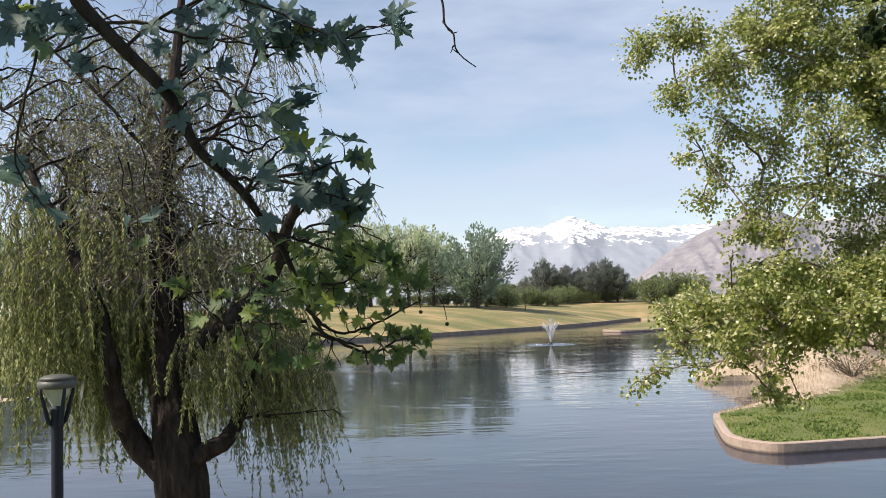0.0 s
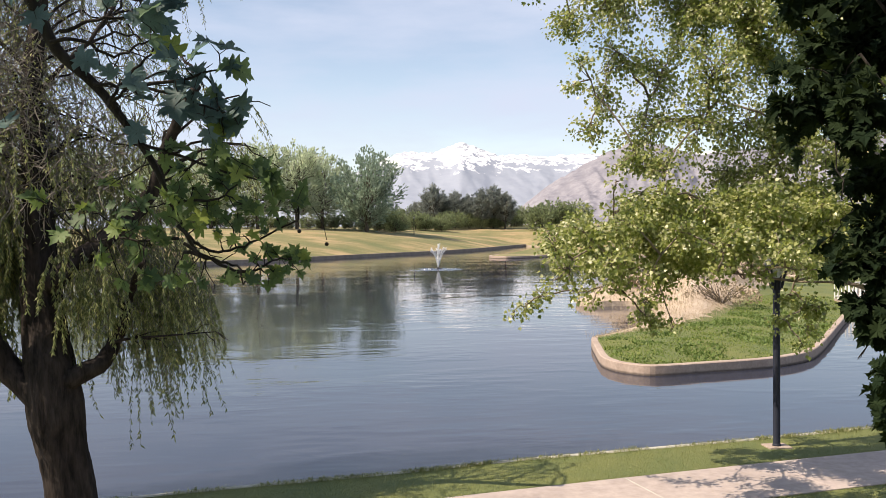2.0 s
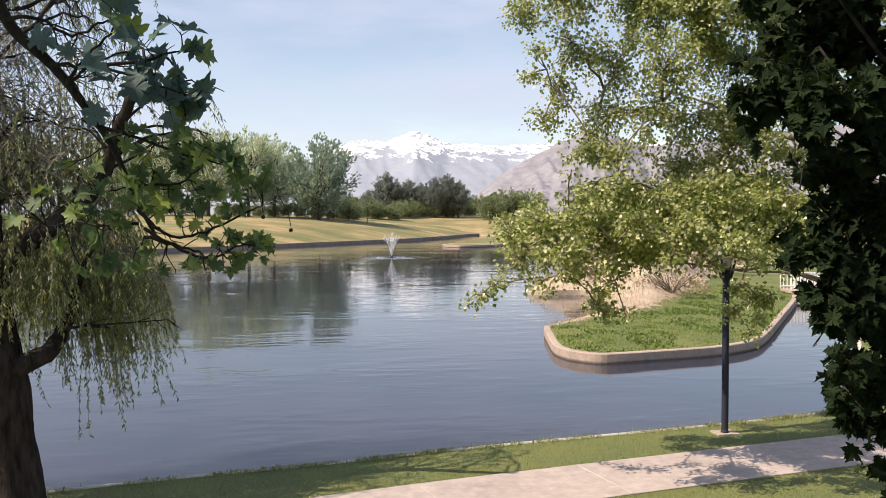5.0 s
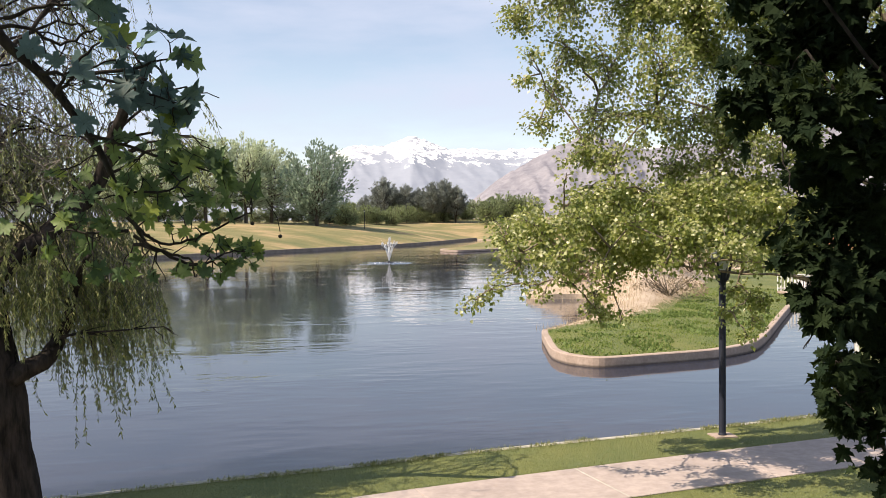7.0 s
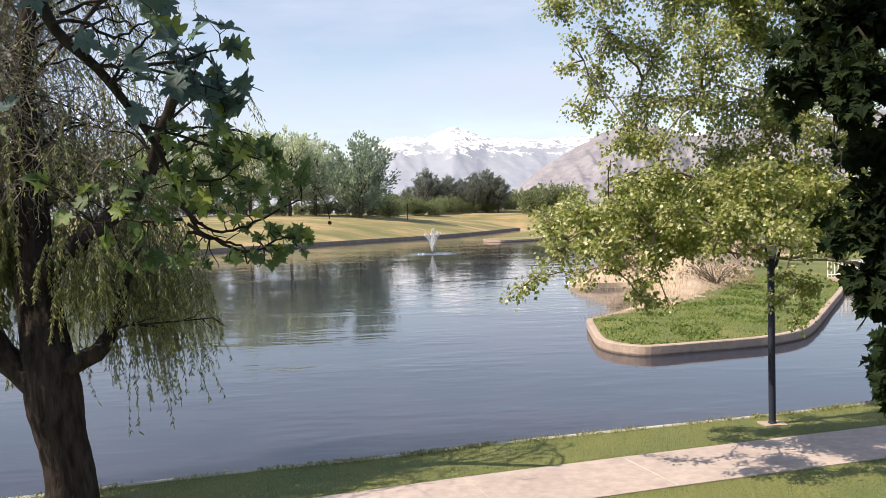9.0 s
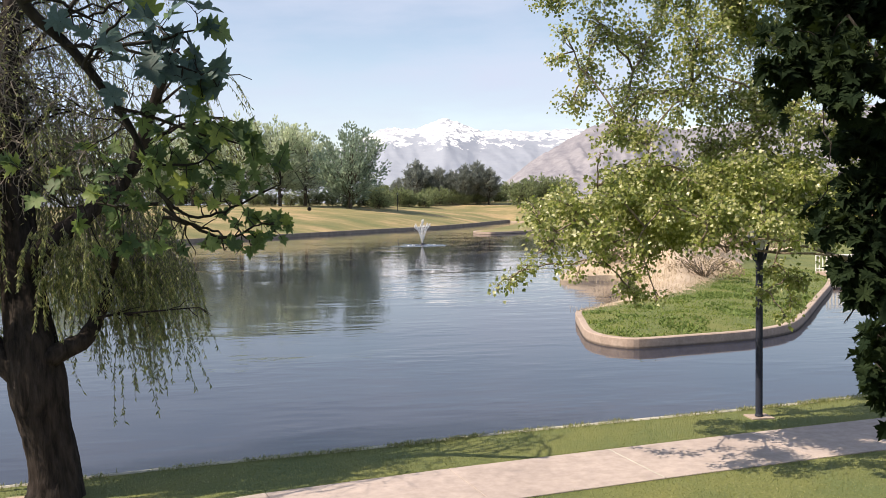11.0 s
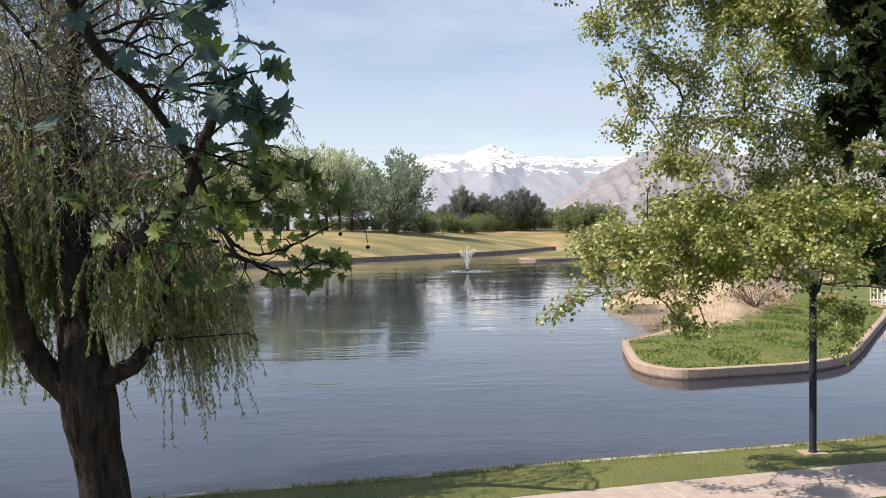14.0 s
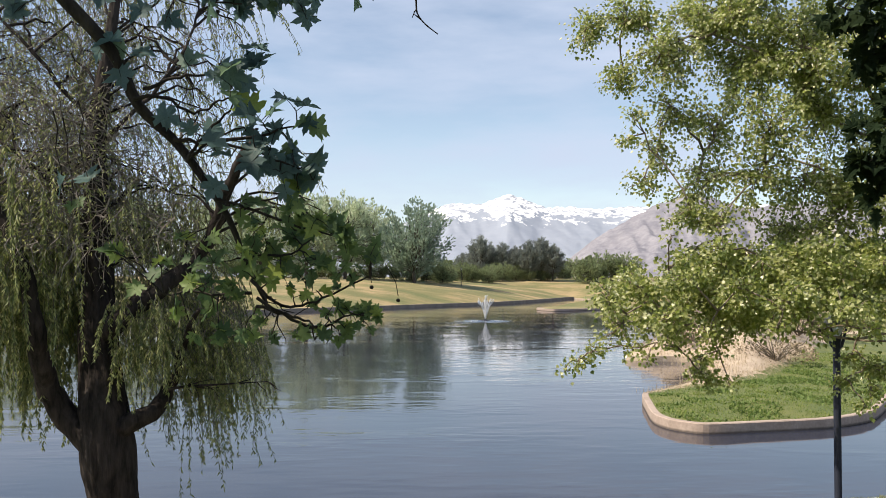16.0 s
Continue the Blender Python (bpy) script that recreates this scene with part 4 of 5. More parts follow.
CLUSTER_MASS = [
    (-0.81, 3.5, 5.92, 0.065, 2), (-1.09, 3.4, 6.45, 0.087, 4), (-1.01, 3.44, 6.52, 0.087, 5),
    (-0.81, 3.43, 6.54, 0.087, 5), (-0.61, 3.46, 6.43, 0.087, 6), (-0.47, 3.49, 6.42, 0.065, 4), (-0.67, 3.38, 6.48, 0.076, 5), (-0.23, 3.36, 6.45, 0.065, 4),
    (-1.7, 3.43, 6.54, 0.076, 4), (-1.65, 3.48, 6.45, 0.054, 2), (-1.41, 3.36, 6.44, 0.054, 2), (-1.64, 3.43, 5.8, 0.054, 2), (-1.75, 3.48, 5.92, 0.054, 2),
]
CLUSTER_SPRAY = [
    (-0.62, 3.4, 5.63, 0.087, 5), (-0.55, 3.51, 5.56, 0.098, 6), (-0.44, 3.5, 5.52, 0.098, 6), (-0.34, 3.36, 5.58, 0.087, 5), (-0.25, 3.36, 5.53, 0.087, 5),
    (-1.27, 3.45, 5.68, 0.044, 2), (-0.84, 3.51, 5.51, 0.076, 3), (-0.72, 3.42, 5.42, 0.087, 5), (-0.23, 3.39, 5.42, 0.087, 5), (-0.15, 3.43, 5.45, 0.065, 4),
    (-0.36, 3.36, 5.41, 0.087, 5), (-0.47, 3.4, 5.37, 0.087, 4), (-0.57, 3.43, 5.46, 0.087, 4), (-1.05, 3.44, 5.43, 0.065, 3), (-1.08, 3.4, 5.46, 0.044, 2),
    (-0.95, 3.4, 5.34, 0.065, 2), (-0.78, 3.4, 5.33, 0.076, 3), (-0.63, 3.43, 5.29, 0.076, 3), (-0.54, 3.41, 5.2, 0.054, 3),
]
CLUSTER_HEM = [
    (-0.41, 3.36, 5.15, 0.054, 4), (-0.34, 3.49, 5.15, 0.048, 4), (-0.24, 3.45, 5.18, 0.048, 4), (-0.17, 3.46, 5.23, 0.044, 4), (-0.11, 3.39, 5.22, 0.03, 3),
    (-0.27, 3.52, 5.25, 0.044, 3), (-0.35, 3.5, 5.26, 0.039, 2),
]
SHOOT_RISE = [(-0.58, 3.44, 5.36), (-0.51, 3.44, 5.28), (-0.42, 3.44, 5.26), (-0.32, 3.44, 5.29), (-0.19, 3.44, 5.35), (-0.14, 3.44, 5.38)]
SHOOT_BACK = [(-0.58, 3.46, 5.31), (-0.68, 3.44, 5.3), (-0.79, 3.44, 5.31), (-0.9, 3.44, 5.3)]
SHOOT_HOOK = [(-0.56, 3.44, 5.26), (-0.46, 3.44, 5.23), (-0.37, 3.44, 5.2), (-0.35, 3.44, 5.14)]
SHOOT_FORK = [(-0.62, 3.46, 5.43), (-0.54, 3.44, 5.45), (-0.46, 3.44, 5.45), (-0.37, 3.44, 5.5)]
SHOOT_CROOK = [(-0.82, 3.44, 5.79), (-0.8, 3.44, 5.82), (-0.73, 3.44, 5.88), (-0.62, 3.44, 5.92)]

BARE_TWIG = [
    (-0.057, 3.35, 6.62), (-0.021, 3.35, 6.52), (-0.015, 3.35, 6.437), (0.017, 3.35, 6.396), (0.024, 3.35, 6.34), (0.053, 3.35, 6.3), (0.102, 3.36, 6.265),
]

SEED_BALLS = [
    (-0.14, 3.42, 5.33), (-0.7, 3.35, 6.33), (-0.04, 3.47, 5.28),
]


def hanging_plane():
    rng = random.Random(13)
    t = thing("plane_tree", "plane tree whose drooping limb carries large lobed leaves", "tree")
    base = Vector((-4.6, 3.6, 0.33))
    wood = Geo()
    first = Vector(LIMB[0])
    trunk = curve([base, base + Vector((0.05, 0, 3)), base + Vector((0.1, 0.1, 6)), base + Vector((0.3, 0.2, 8.2)), base + Vector((0.4, 0.3, 10))], 5)
    wood.tube(trunk, taper(0.2, 0.06, len(trunk)), 12)
    limb = curve([trunk[15], trunk[15].lerp(first, 0.55) + Vector((0, 0, 0.25))] + [Vector(p) for p in LIMB], 4)
    wood.tube(limb, taper(0.040, 0.005, len(limb), 0.85), 9)
    limbs = [limb[8:]]
    # unseen rest of the crown, beside the building, added to cast shade
    for k in range(9):
        a = trunk[10 + k]
        tip = base + Vector((rng.uniform(-3, 0.4), rng.uniform(-1, 4.2), rng.uniform(6, 14)))
        l = jag(a, tip, 6, 0.05, rng, 0.08)
        wood.tube(l, taper(0.06, 0.015, 7), 6)
    side = Geo()
    shade_heap = []
    for k in range(1900):
        q = base + Vector((rng.uniform(-3.6, 0.6), rng.uniform(-1.5, 4.4), rng.uniform(5, 14.5)))
        if q.x > -0.52 * q.y - 0.9:
            continue
        shade_heap.append(turned(q, (rng.gauss(0, 1), rng.gauss(0, 1), -0.6), (rng.gauss(0, 0.5), rng.gauss(0, 0.5), 0.8), rng.uniform(0.14, 0.26)))
    side.scatter(simple_leaf(), shade_heap)
    part("crown", side, M_VEILED_LEAF, t, "unseen lobed foliage added to cast shade")["kind"] = "stuff"
    # side shoots that carry the leaf clusters
    mats = []
    rods = [limbs[0]]
    for line in (SHOOT_TOP, SHOOT_HIGH, SHOOT_SIDE, SHOOT_BARE, SHOOT_MID, SHOOT_UP, SHOOT_LOW, SHOOT_IN, SHOOT_FAR, SHOOT_TIP, SHOOT_RISE, SHOOT_BACK, SHOOT_HOOK, SHOOT_FORK, SHOOT_CROOK):
        pts = curve([Vector(q) for q in line], 4)
        pts = [q + Vector((rng.uniform(-1, 1), rng.uniform(-1, 1), rng.uniform(-1, 1))) * 0.006 for q in pts]
        wood.tube(pts, taper(0.0075, 0.0028, len(pts)), 6, False)
        rods.append(pts)
        for k in range(5):
            a = pts[rng.randrange(1, len(pts) - 3)]
            d = Vector((rng.uniform(-0.3, 1), rng.uniform(-0.5, 0.5), rng.uniform(-1, 0.8))).normalized() * rng.uniform(0.05, 0.13)
            wood.tube(jag(a, a + d, 4, 0.14, rng, -0.12), taper(0.0028, 0.0012, 5), 4, False)
    lit_leaves = []
    for x, y, z, r, count in CLUSTER_TOP + CLUSTER_SIDE + CLUSTER_ROD + CLUSTER_LOW + CLUSTER_FAR + CLUSTER_MASS + CLUSTER_SPRAY + CLUSTER_HEM:
        c = Vector((x, y, z))
        hem = z < 5.34 and x > -0.6
        # clusters below this height take the leaf colour lightened for sun
        sun_toned = z < 5.66
        if (x, y, z, r, count) in CLUSTER_LOW:
            count = max(1, round(count * (0.5 if hem else 0.75)))
        root = nearest_on(rods, c)
        if (root - c).length > 0.3:
            root = c + Vector((-0.05, 0.02, 0.3))
        stem = jag(root, c, 4, 0.05, rng, rng.uniform(0, 0.08))
        wood.tube(stem, taper(0.0032, 0.0016, 5), 5, False)
        if not sun_toned:
            count = math.ceil(count * (0.45 if x < -0.5 and z < 6.2 else 0.7))
        for k in range(count):
            a = rng.uniform(0, 2 * math.pi)
            q = c + Vector((math.cos(a), rng.uniform(-0.7, 0.7), math.sin(a))) * r * (rng.uniform(0.1, 0.9) if sun_toned else rng.uniform(0.35, 1.35))
            d = (q - c).normalized() + Vector((rng.uniform(-0.4, 0.6), rng.uniform(-0.4, 0.4), rng.uniform(-0.7, 0.25)))
            near = stem[rng.choice((3, 4))]
            wood.tube([near, near.lerp(q, 0.6) + Vector((0, 0, 0.006)), q], taper(0.0015, 0.001, 3), 4, False)
            size = rng.uniform(0.035, 0.06) if hem else rng.uniform(0.045, 0.08) if sun_toned else rng.uniform(0.065, 0.108)
            (lit_leaves if sun_toned else mats).append(turned(q - d.normalized() * size * 0.45, d, (rng.gauss(0, 0.5), rng.gauss(0, 0.45) - 0.7, rng.uniform(0.0, 1.1)), size, rng.uniform(0.8, 1.1)))
    tw = curve(BARE_TWIG, 4)
    start = jag(Vector(BARE_TWIG[0]) + Vector((-0.5, 0, 0.7)), tw[0], 5, 0.05, rng, 0.08)
    wood.tube(start + tw[1:], taper(0.006, 0.0022, len(start) + len(tw) - 1), 5)
    for k in (6, 9, 12, 15, 18):
        p = tw[min(k, len(tw) - 1)]
        d = Vector((rng.uniform(-1, 1), rng.uniform(-0.4, 0.4), rng.uniform(-1, 0.5))).normalized() * 0.04
        wood.tube(jag(p, p + d, 3, 0.1, rng), taper(0.003, 0.0015, 4), 4)
    part("limb", wood, M_PLANE_BARK, t, "dark smooth limb with thin side twigs", True)
    for q in SEED_BALLS:
        c = Vector(q)
        g = Geo()
        g.lathe([(0.0, -0.0075), (0.005, -0.006), (0.0075, -0.0025), (0.0075, 0.0025), (0.005, 0.006), (0.0, 0.0075)], 12, c)
        g.tube([c + Vector((0, 0, 0.016)), c + Vector((-0.01, 0, 0.07)), c + Vector((-0.05, 0.01, 0.14))], 0.0015, 4)
        part("seed_ball", g, M_PLANE_BARK, t, "small round brown seed ball on a stalk", True)
    rng.shuffle(mats)
    leaf_parts("leaf", [lobed_leaf(s, 1.05) for s in range(7)], mats, M_VEILED_LEAF, t, 300)
    rng.shuffle(lit_leaves)
    leaf_parts("leaf", [lobed_leaf(s + 9, 1.05) for s in range(4)], lit_leaves, M_LIT_LEAF, t, 300)
    g = Geo()
    g.scatter(lobed_leaf(12), lit_leaves[300:])
    part("leaves", g, M_LIT_LEAF, t, "small leaves in a green lightened to stand in for sunlight")["kind"] = "stuff"
    if len(mats) > 300:
        g = Geo()
        g.scatter(lobed_leaf(7), mats[300:])
        part("leaves", g, M_VEILED_LEAF, t)["kind"] = "stuff"


hanging_plane()

# willow on the bank
W_MAIN = [
    (-4.93, 16.27, 3.07), (-5.1, 16.47, 4.36), (-5.19, 16.67, 5.7), (-5.3, 16.87, 6.98),
    (-5.37, 17.08, 8.08), (-5.29, 17.3, 9.21), (-5.21, 17.51, 10.38), (-5.15, 17.71, 11.58),
    (-5.1, 17.93, 12.71),
]
W_LEFT = [
    (-4.96, 16.11, 2.41), (-5.59, 16.07, 3.02), (-5.82, 16.02, 3.72), (-5.81, 15.98, 4.42),
    (-6.01, 15.92, 5.52), (-6.67, 15.84, 6.73), (-7.24, 15.78, 7.64), (-7.72, 15.75, 8.25),
]
W_RIGHT = [
    (-4.7, 16.09, 2.75), (-4.07, 16.07, 3.03), (-3.86, 16.05, 3.42), (-3.67, 16.02, 3.86),
    (-3.45, 15.99, 4.45), (-3.14, 15.96, 4.84),
]
W_DIAG = [
    (-4.96, 16.19, 4.38), (-3.98, 16.14, 5.16), (-3.41, 16.11, 5.74), (-3.03, 16.07, 6.44),
    (-2.71, 16.02, 7.13), (-2.29, 15.99, 7.72),
]
W_UPL = [
    (-5.19, 16.58, 6.12), (-6.21, 16.76, 7.21), (-7.35, 16.96, 8.12), (-8.5, 17.14, 9.28),
    (-9.48, 17.33, 10.13),
]
W_UPR = [
    (-5.37, 17.08, 7.75), (-4.42, 17.28, 8.74), (-3.9, 17.47, 9.77), (-3.76, 17.67, 10.61),
    (-3.84, 17.86, 11.48),
]
W_UPL2 = [
    (-5.4, 17.16, 8.09), (-6.51, 17.33, 9.48), (-7.68, 17.5, 10.68), (-8.66, 17.69, 11.68),
]

W_TWIG = [
    (-3.81, 15.95, 3.43), (-3.46, 15.94, 3.49), (-2.77, 15.94, 3.53), (-2.07, 15.94, 3.57),
]


def willow():
    rng = random.Random(14)
    t = thing("willow_tree", "old weeping willow with forked dark trunk and trailing strands", "tree")
    wood = Geo()
    foot = Vector((-4.62, 16.25, 0.3))
    crotch = Vector(W_MAIN[0])
    stem = curve([foot + Vector((0, 0, -0.1)), foot + Vector((0.0, 0, 0.6)), foot.lerp(crotch, 0.55)] + [Vector(q) for q in W_MAIN], 5)
    girth = [0.52, 0.47, 0.435, 0.41, 0.395, 0.385, 0.38, 0.38, 0.38, 0.39, 0.41, 0.44, 0.45, 0.44, 0.42] + taper(0.41, 0.035, len(stem) - 15, 0.6)
    fine, wide = [], []
    for i in range(len(stem) - 1):
        for k in range(4):
            fine.append(stem[i].lerp(stem[i + 1], k / 4))
            wide.append(girth[i] + (girth[i + 1] - girth[i]) * k / 4)
    wood.furrowed(fine, wide)
    limbs = []
    rad = {"l": (0.27, 0.04), "r": (0.2, 0.03), "d": (0.2, 0.075), "u": (0.05, 0.012)}
    limbs.append(stem[15:])
    for line, r in ((W_LEFT, "l"), (W_RIGHT, "r"), (W_DIAG, "d"), (W_UPL, "u"), (W_UPR, "u"), (W_UPL2, "u")):
        pts = curve(line, 5)
        pts = [p + Vector((0, 0.5 * math.sin(i * 0.17 + len(line)), 0)) * min(1, i / 10) + Vector((rng.uniform(-1, 1), rng.uniform(-1, 1), rng.uniform(-1, 1))) * 0.03 for i, p in enumerate(pts)]
        wood.tube(pts, taper(*rad[r], len(pts), 0.8), 10)
        limbs.append(pts)
    # boughs that spread from the limbs all round
    boughs = []
    tops = limbs[0][8:] + limbs[1][22:] + limbs[3][8:] + limbs[4][4:] + limbs[5][3:] + limbs[6][3:]
    for k in range(110):
        a = rng.choice(tops)
        ang = rng.uniform(0, 2 * math.pi)
        L = rng.uniform(0.9, 2.3)
        b = a + Vector((math.cos(ang) * L, (abs(math.sin(ang)) if a.z > 6.5 else math.sin(ang)) * L * 0.9 + 0.9, rng.uniform(-0.15, 1.0)))
        pts = jag(a, b, 9, 0.035, rng, 0.18)
        wood.tube(pts, taper(0.03, 0.008, len(pts)), 5, False)
        boughs.append(pts)
    tw = curve(W_TWIG, 4)
    wood.tube(tw, taper(0.03, 0.009, len(tw)), 6)
    for k in range(14):
        a = tw[rng.randrange(3, len(tw))]
        wood.tube(jag(a, a + Vector((rng.uniform(0.1, 0.5), rng.uniform(-0.3, 0.3), rng.uniform(-0.35, 0.2))), 4, 0.08, rng), taper(0.01, 0.004, 5), 4, False)
    part("trunk", wood, M_WILLOW_BARK, t, "thick furrowed brown trunk forking into limbs", True)
    strands, leaves = Geo(), []

    def strand(p, L, dense, out):
        gust = 0.045 * max(0, p.x + 5.5)
        n = max(4, int(L / 0.22))
        pts = [p.copy()]
        d = Vector((out.x, out.y, 0.15))
        lean = rng.gauss(0, 0.035)
        full = 1.35 if p.x < -5.4 else 1.1
        for i in range(n):
            d = d * 0.72 + Vector((rng.uniform(-0.11, 0.11) + lean + gust * rng.random(), rng.uniform(-0.11, 0.11), -0.36))
            pts.append(pts[-1] + d.normalized() * (L / n))
        strands.tube(pts, taper(0.006, 0.0025, len(pts)), 3, False)
        for i in range(int(L * dense * 1.12)):
            k = rng.uniform(0.08, 1) * (len(pts) - 1)
            q = pts[int(k)].lerp(pts[min(int(k) + 1, len(pts) - 1)], k % 1)
            ang = rng.uniform(0, 2 * math.pi)
            dd = (math.cos(ang) * 0.5, math.sin(ang) * 0.5, -rng.uniform(0.4, 1.3))
            leaves.append(turned(q, dd, (rng.gauss(0, 0.6) - 0.2, rng.gauss(0, 0.6) - 0.3, 0.8), rng.uniform(0.055, 0.1) * full, 1.25))

    # sparse crown
    for b in boughs:
        for k in range(9):
            p = b[rng.randrange(2, 8)]
            o = (b[-1] - b[0]).normalized()
            strand(p, rng.uniform(0.5, 1.5), 18, Vector((o.x + rng.uniform(-0.6, 0.6), o.y + rng.uniform(-0.6, 0.6))) * 0.55)
    # long curtains: a box where they hang from, their length, how many
    for (x0, x1, y0, y1, z0, z1), (l0, l1), n, dense in (
            ((-8.3, -6.0, 16.1, 18.6, 5.4, 7.8), (1.8, 3.6), 270, 50), ((-6.7, -5.6, 16.3, 18.2, 5.2, 6.8), (1.7, 3.3), 130, 48),
            ((-4.4, -2.7, 16.2, 18.2, 4.1, 5.3), (0.9, 2.8), 250, 30), ((-5.6, -3.6, 17.0, 19.4, 5.0, 7.6), (1.0, 2.3), 140, 26),
            ((-9.4, -8.0, 16, 18, 6.8, 9), (1.0, 2.0), 10, 36),
            ((-6.0, -3.9, 14.9, 15.6, 5.3, 7.2), (0.8, 1.9), 12, 46), ((-7.6, -5.6, 14.9, 15.6, 5.8, 7.6), (1.2, 2.8), 64, 50),
            ((-5.8, -3.3, 16.7, 18.6, 4.8, 8.6), (0.8, 1.9), 150, 36),
            ((-4.6, -3.5, 15.4, 16.0, 4.2, 5.1), (0.6, 1.3), 60, 85), ((-3.6, -2.7, 16.0, 17.4, 4.0, 4.8), (0.8, 1.9), 50, 75),
            ((-4.9, -2.9, 16.7, 18.3, 4.7, 6.0), (1.0, 2.4), 170, 28)):
        for k in range(n):
            p = Vector((rng.uniform(x0, x1), rng.uniform(y0, y1), rng.uniform(z0, z1)))
            strand(p, l0 + (l1 - l0) * rng.random() ** 1.5, dense, Vector((rng.uniform(-0.4, 0.4), rng.uniform(-0.4, 0.4))))
    # fine tangle of the upper crown
    for k in range(6900):
        p = Vector((rng.uniform(-8.6, -3.4), rng.uniform(14.8, 19.4), 5.9 + 7.0 * rng.random() ** 1.3))
        if k >= 5000:
            p = Vector((rng.uniform(-9.2, -5.2), rng.uniform(16.6, 19.4), rng.uniform(7.4, 12.2)))
        if k < 220:
            p = Vector((rng.uniform(-6.4, -4.4), rng.uniform(15.6, 16.6), rng.uniform(6.2, 8.8)))
        if abs(p.x + 5.9) > 2.9 - 0.16 * max(0, p.z - 8) or (k >= 220 and p.z > 6.3 + 1.25 * (p.y - 14.8) + rng.gauss(0, 0.5)) or (p.x < -6.5 and p.z < 8.4 and rng.random() < 0.6) or (p.x > -5.0 and rng.random() < 0.6):
            continue
        d = Vector((rng.uniform(-1, 1), rng.uniform(-1, 1), rng.uniform(-0.6, 0.5))).normalized()
        pts = [p]
        for i in range(7):
            d = (d + Vector((rng.uniform(-0.7, 0.7), rng.uniform(-0.7, 0.7), rng.uniform(-0.8, 0.3)))).normalized()
            pts.append(pts[-1] + d * rng.uniform(0.09, 0.2))
        strands.tube(pts, taper(rng.uniform(0.005, 0.016), 0.003, 8), 3, False)
        for i in range(7 if p.x < -5.2 else 4):
            q = pts[rng.randrange(1, 8)] + Vector((rng.gauss(0, 0.06), rng.gauss(0, 0.06), rng.gauss(0, 0.06)))
            ang = rng.uniform(0, 2 * math.pi)
            leaves.append(turned(q, (math.cos(ang), math.sin(ang), -rng.uniform(0.1, 1.3)), (rng.gauss(0, 0.6) - 0.2, rng.gauss(0, 0.6) - 0.3, 0.8), rng.uniform(0.055, 0.10), 1.6))
    part("twigwork", strands, M_TWIG, t, "thin trailing grey-brown twigs")["kind"] = "stuff"
    g = Geo()
    g.scatter(SLIM, leaves)
    part("crown", g, M_WILLOW_LEAF, t, "narrow green willow leaves")["kind"] = "stuff"


willow()


# trees across the water
def far_tree(seed, height, width, mat, label, low=0.12, n=1500, sprig=0.55, slim=1.0):
    rng = random.Random(seed)
    t = thing("tree", label, "tree", "trees across the pond")
    wood = Geo()
    trunk = [Vector((rng.uniform(-0.1, 0.1) * i, rng.uniform(-0.1, 0.1) * i, height * 0.8 * i / 6)) for i in range(7)]
    wood.tube(trunk, taper(0.022 * height, 0.05, 7), 8)
    # shoots that fan out from the trunk to a rounded, broken crown
    mats = []
    shoots = 150
    mid, tall = (low + 1.0) / 2, (1.0 - low) / 2
    for k in range(shoots):
        z = rng.uniform(-0.85, 1)
        ang = rng.uniform(0, 2 * math.pi)
        rr = (1 - z * z) ** 0.5 * width * 0.5 * rng.uniform(0.55, 1.05)
        tip = Vector((math.cos(ang) * rr, math.sin(ang) * rr, (mid + tall * z * rng.uniform(0.8, 1.04)) * height))
        a = trunk[3].lerp(trunk[1 if z < 0 else 5], abs(z)) * (1 if low > 0.1 else 0.6)
        line = jag(a, tip, 5, 0.05, rng, -0.08)
        wood.tube(line, taper(0.005 * height, 0.02, 6), 4, False)
        for i in range(n // shoots):
            u = 5 * (1 - 0.62 * rng.random() ** 1.6)
            q = line[int(u)].lerp(line[min(5, int(u) + 1)], u % 1)
            d = (tip - a).normalized()
            off = Vector((rng.gauss(0, 1), rng.gauss(0, 1), rng.gauss(0, 1))) * width * 0.026 * (5.6 - u) ** 0.5
            mats.append(turned(q + off, d + off.normalized() * 0.7 + Vector((0, 0, 0.4)), (rng.gauss(0, 0.5) - 0.3, rng.gauss(0, 0.5) - 0.4, 0.7), sprig * rng.uniform(0.6, 1.4), 0.6))
    part("trunk", wood, M_FAR_BARK, t)
    g = Geo()
    g.scatter(SPRIG, mats)
    part("crown", g, mat, t)["kind"] = "stuff"
    return t


def stand(t, x, y, turn=0, s=1.0):
    return copy_thing(t, pose(x, y, land(x, y) - 0.05, 0, 0, turn) @ Matrix.Scale(s, 4))


PALE = far_tree(31, 19.5, 15, M_HAZED_LEAF[0], "tall pale green tree across the pond, its colour lightened for haze", 0.12, 5700, 0.6)
DEEP = far_tree(32, 19, 17, M_HAZED_LEAF[1], "broad dark green tree across the pond, its colour greyed for haze", 0.08, 7500, 0.6)
DARK = far_tree(33, 12, 8.5, M_HAZED_LEAF[2], "dark tree in a distant row, tinted bluish for haze", 0.2, 4000, 0.5)
BUSH = far_tree(34, 5, 7, M_HAZED_LEAF[3], "rounded green shrub along the far lawn", 0.0, 1500, 0.45)
DEEP.location = (7.0, 203, land(7, 203) - 0.05)
PALE.location = (-8.5, 206, land(-8.5, 206) - 0.05)
DARK.location = (27.3, 255, land(27.3, 255) - 0.05)
BUSH.location = (14, 212, land(14, 212) - 0.05)
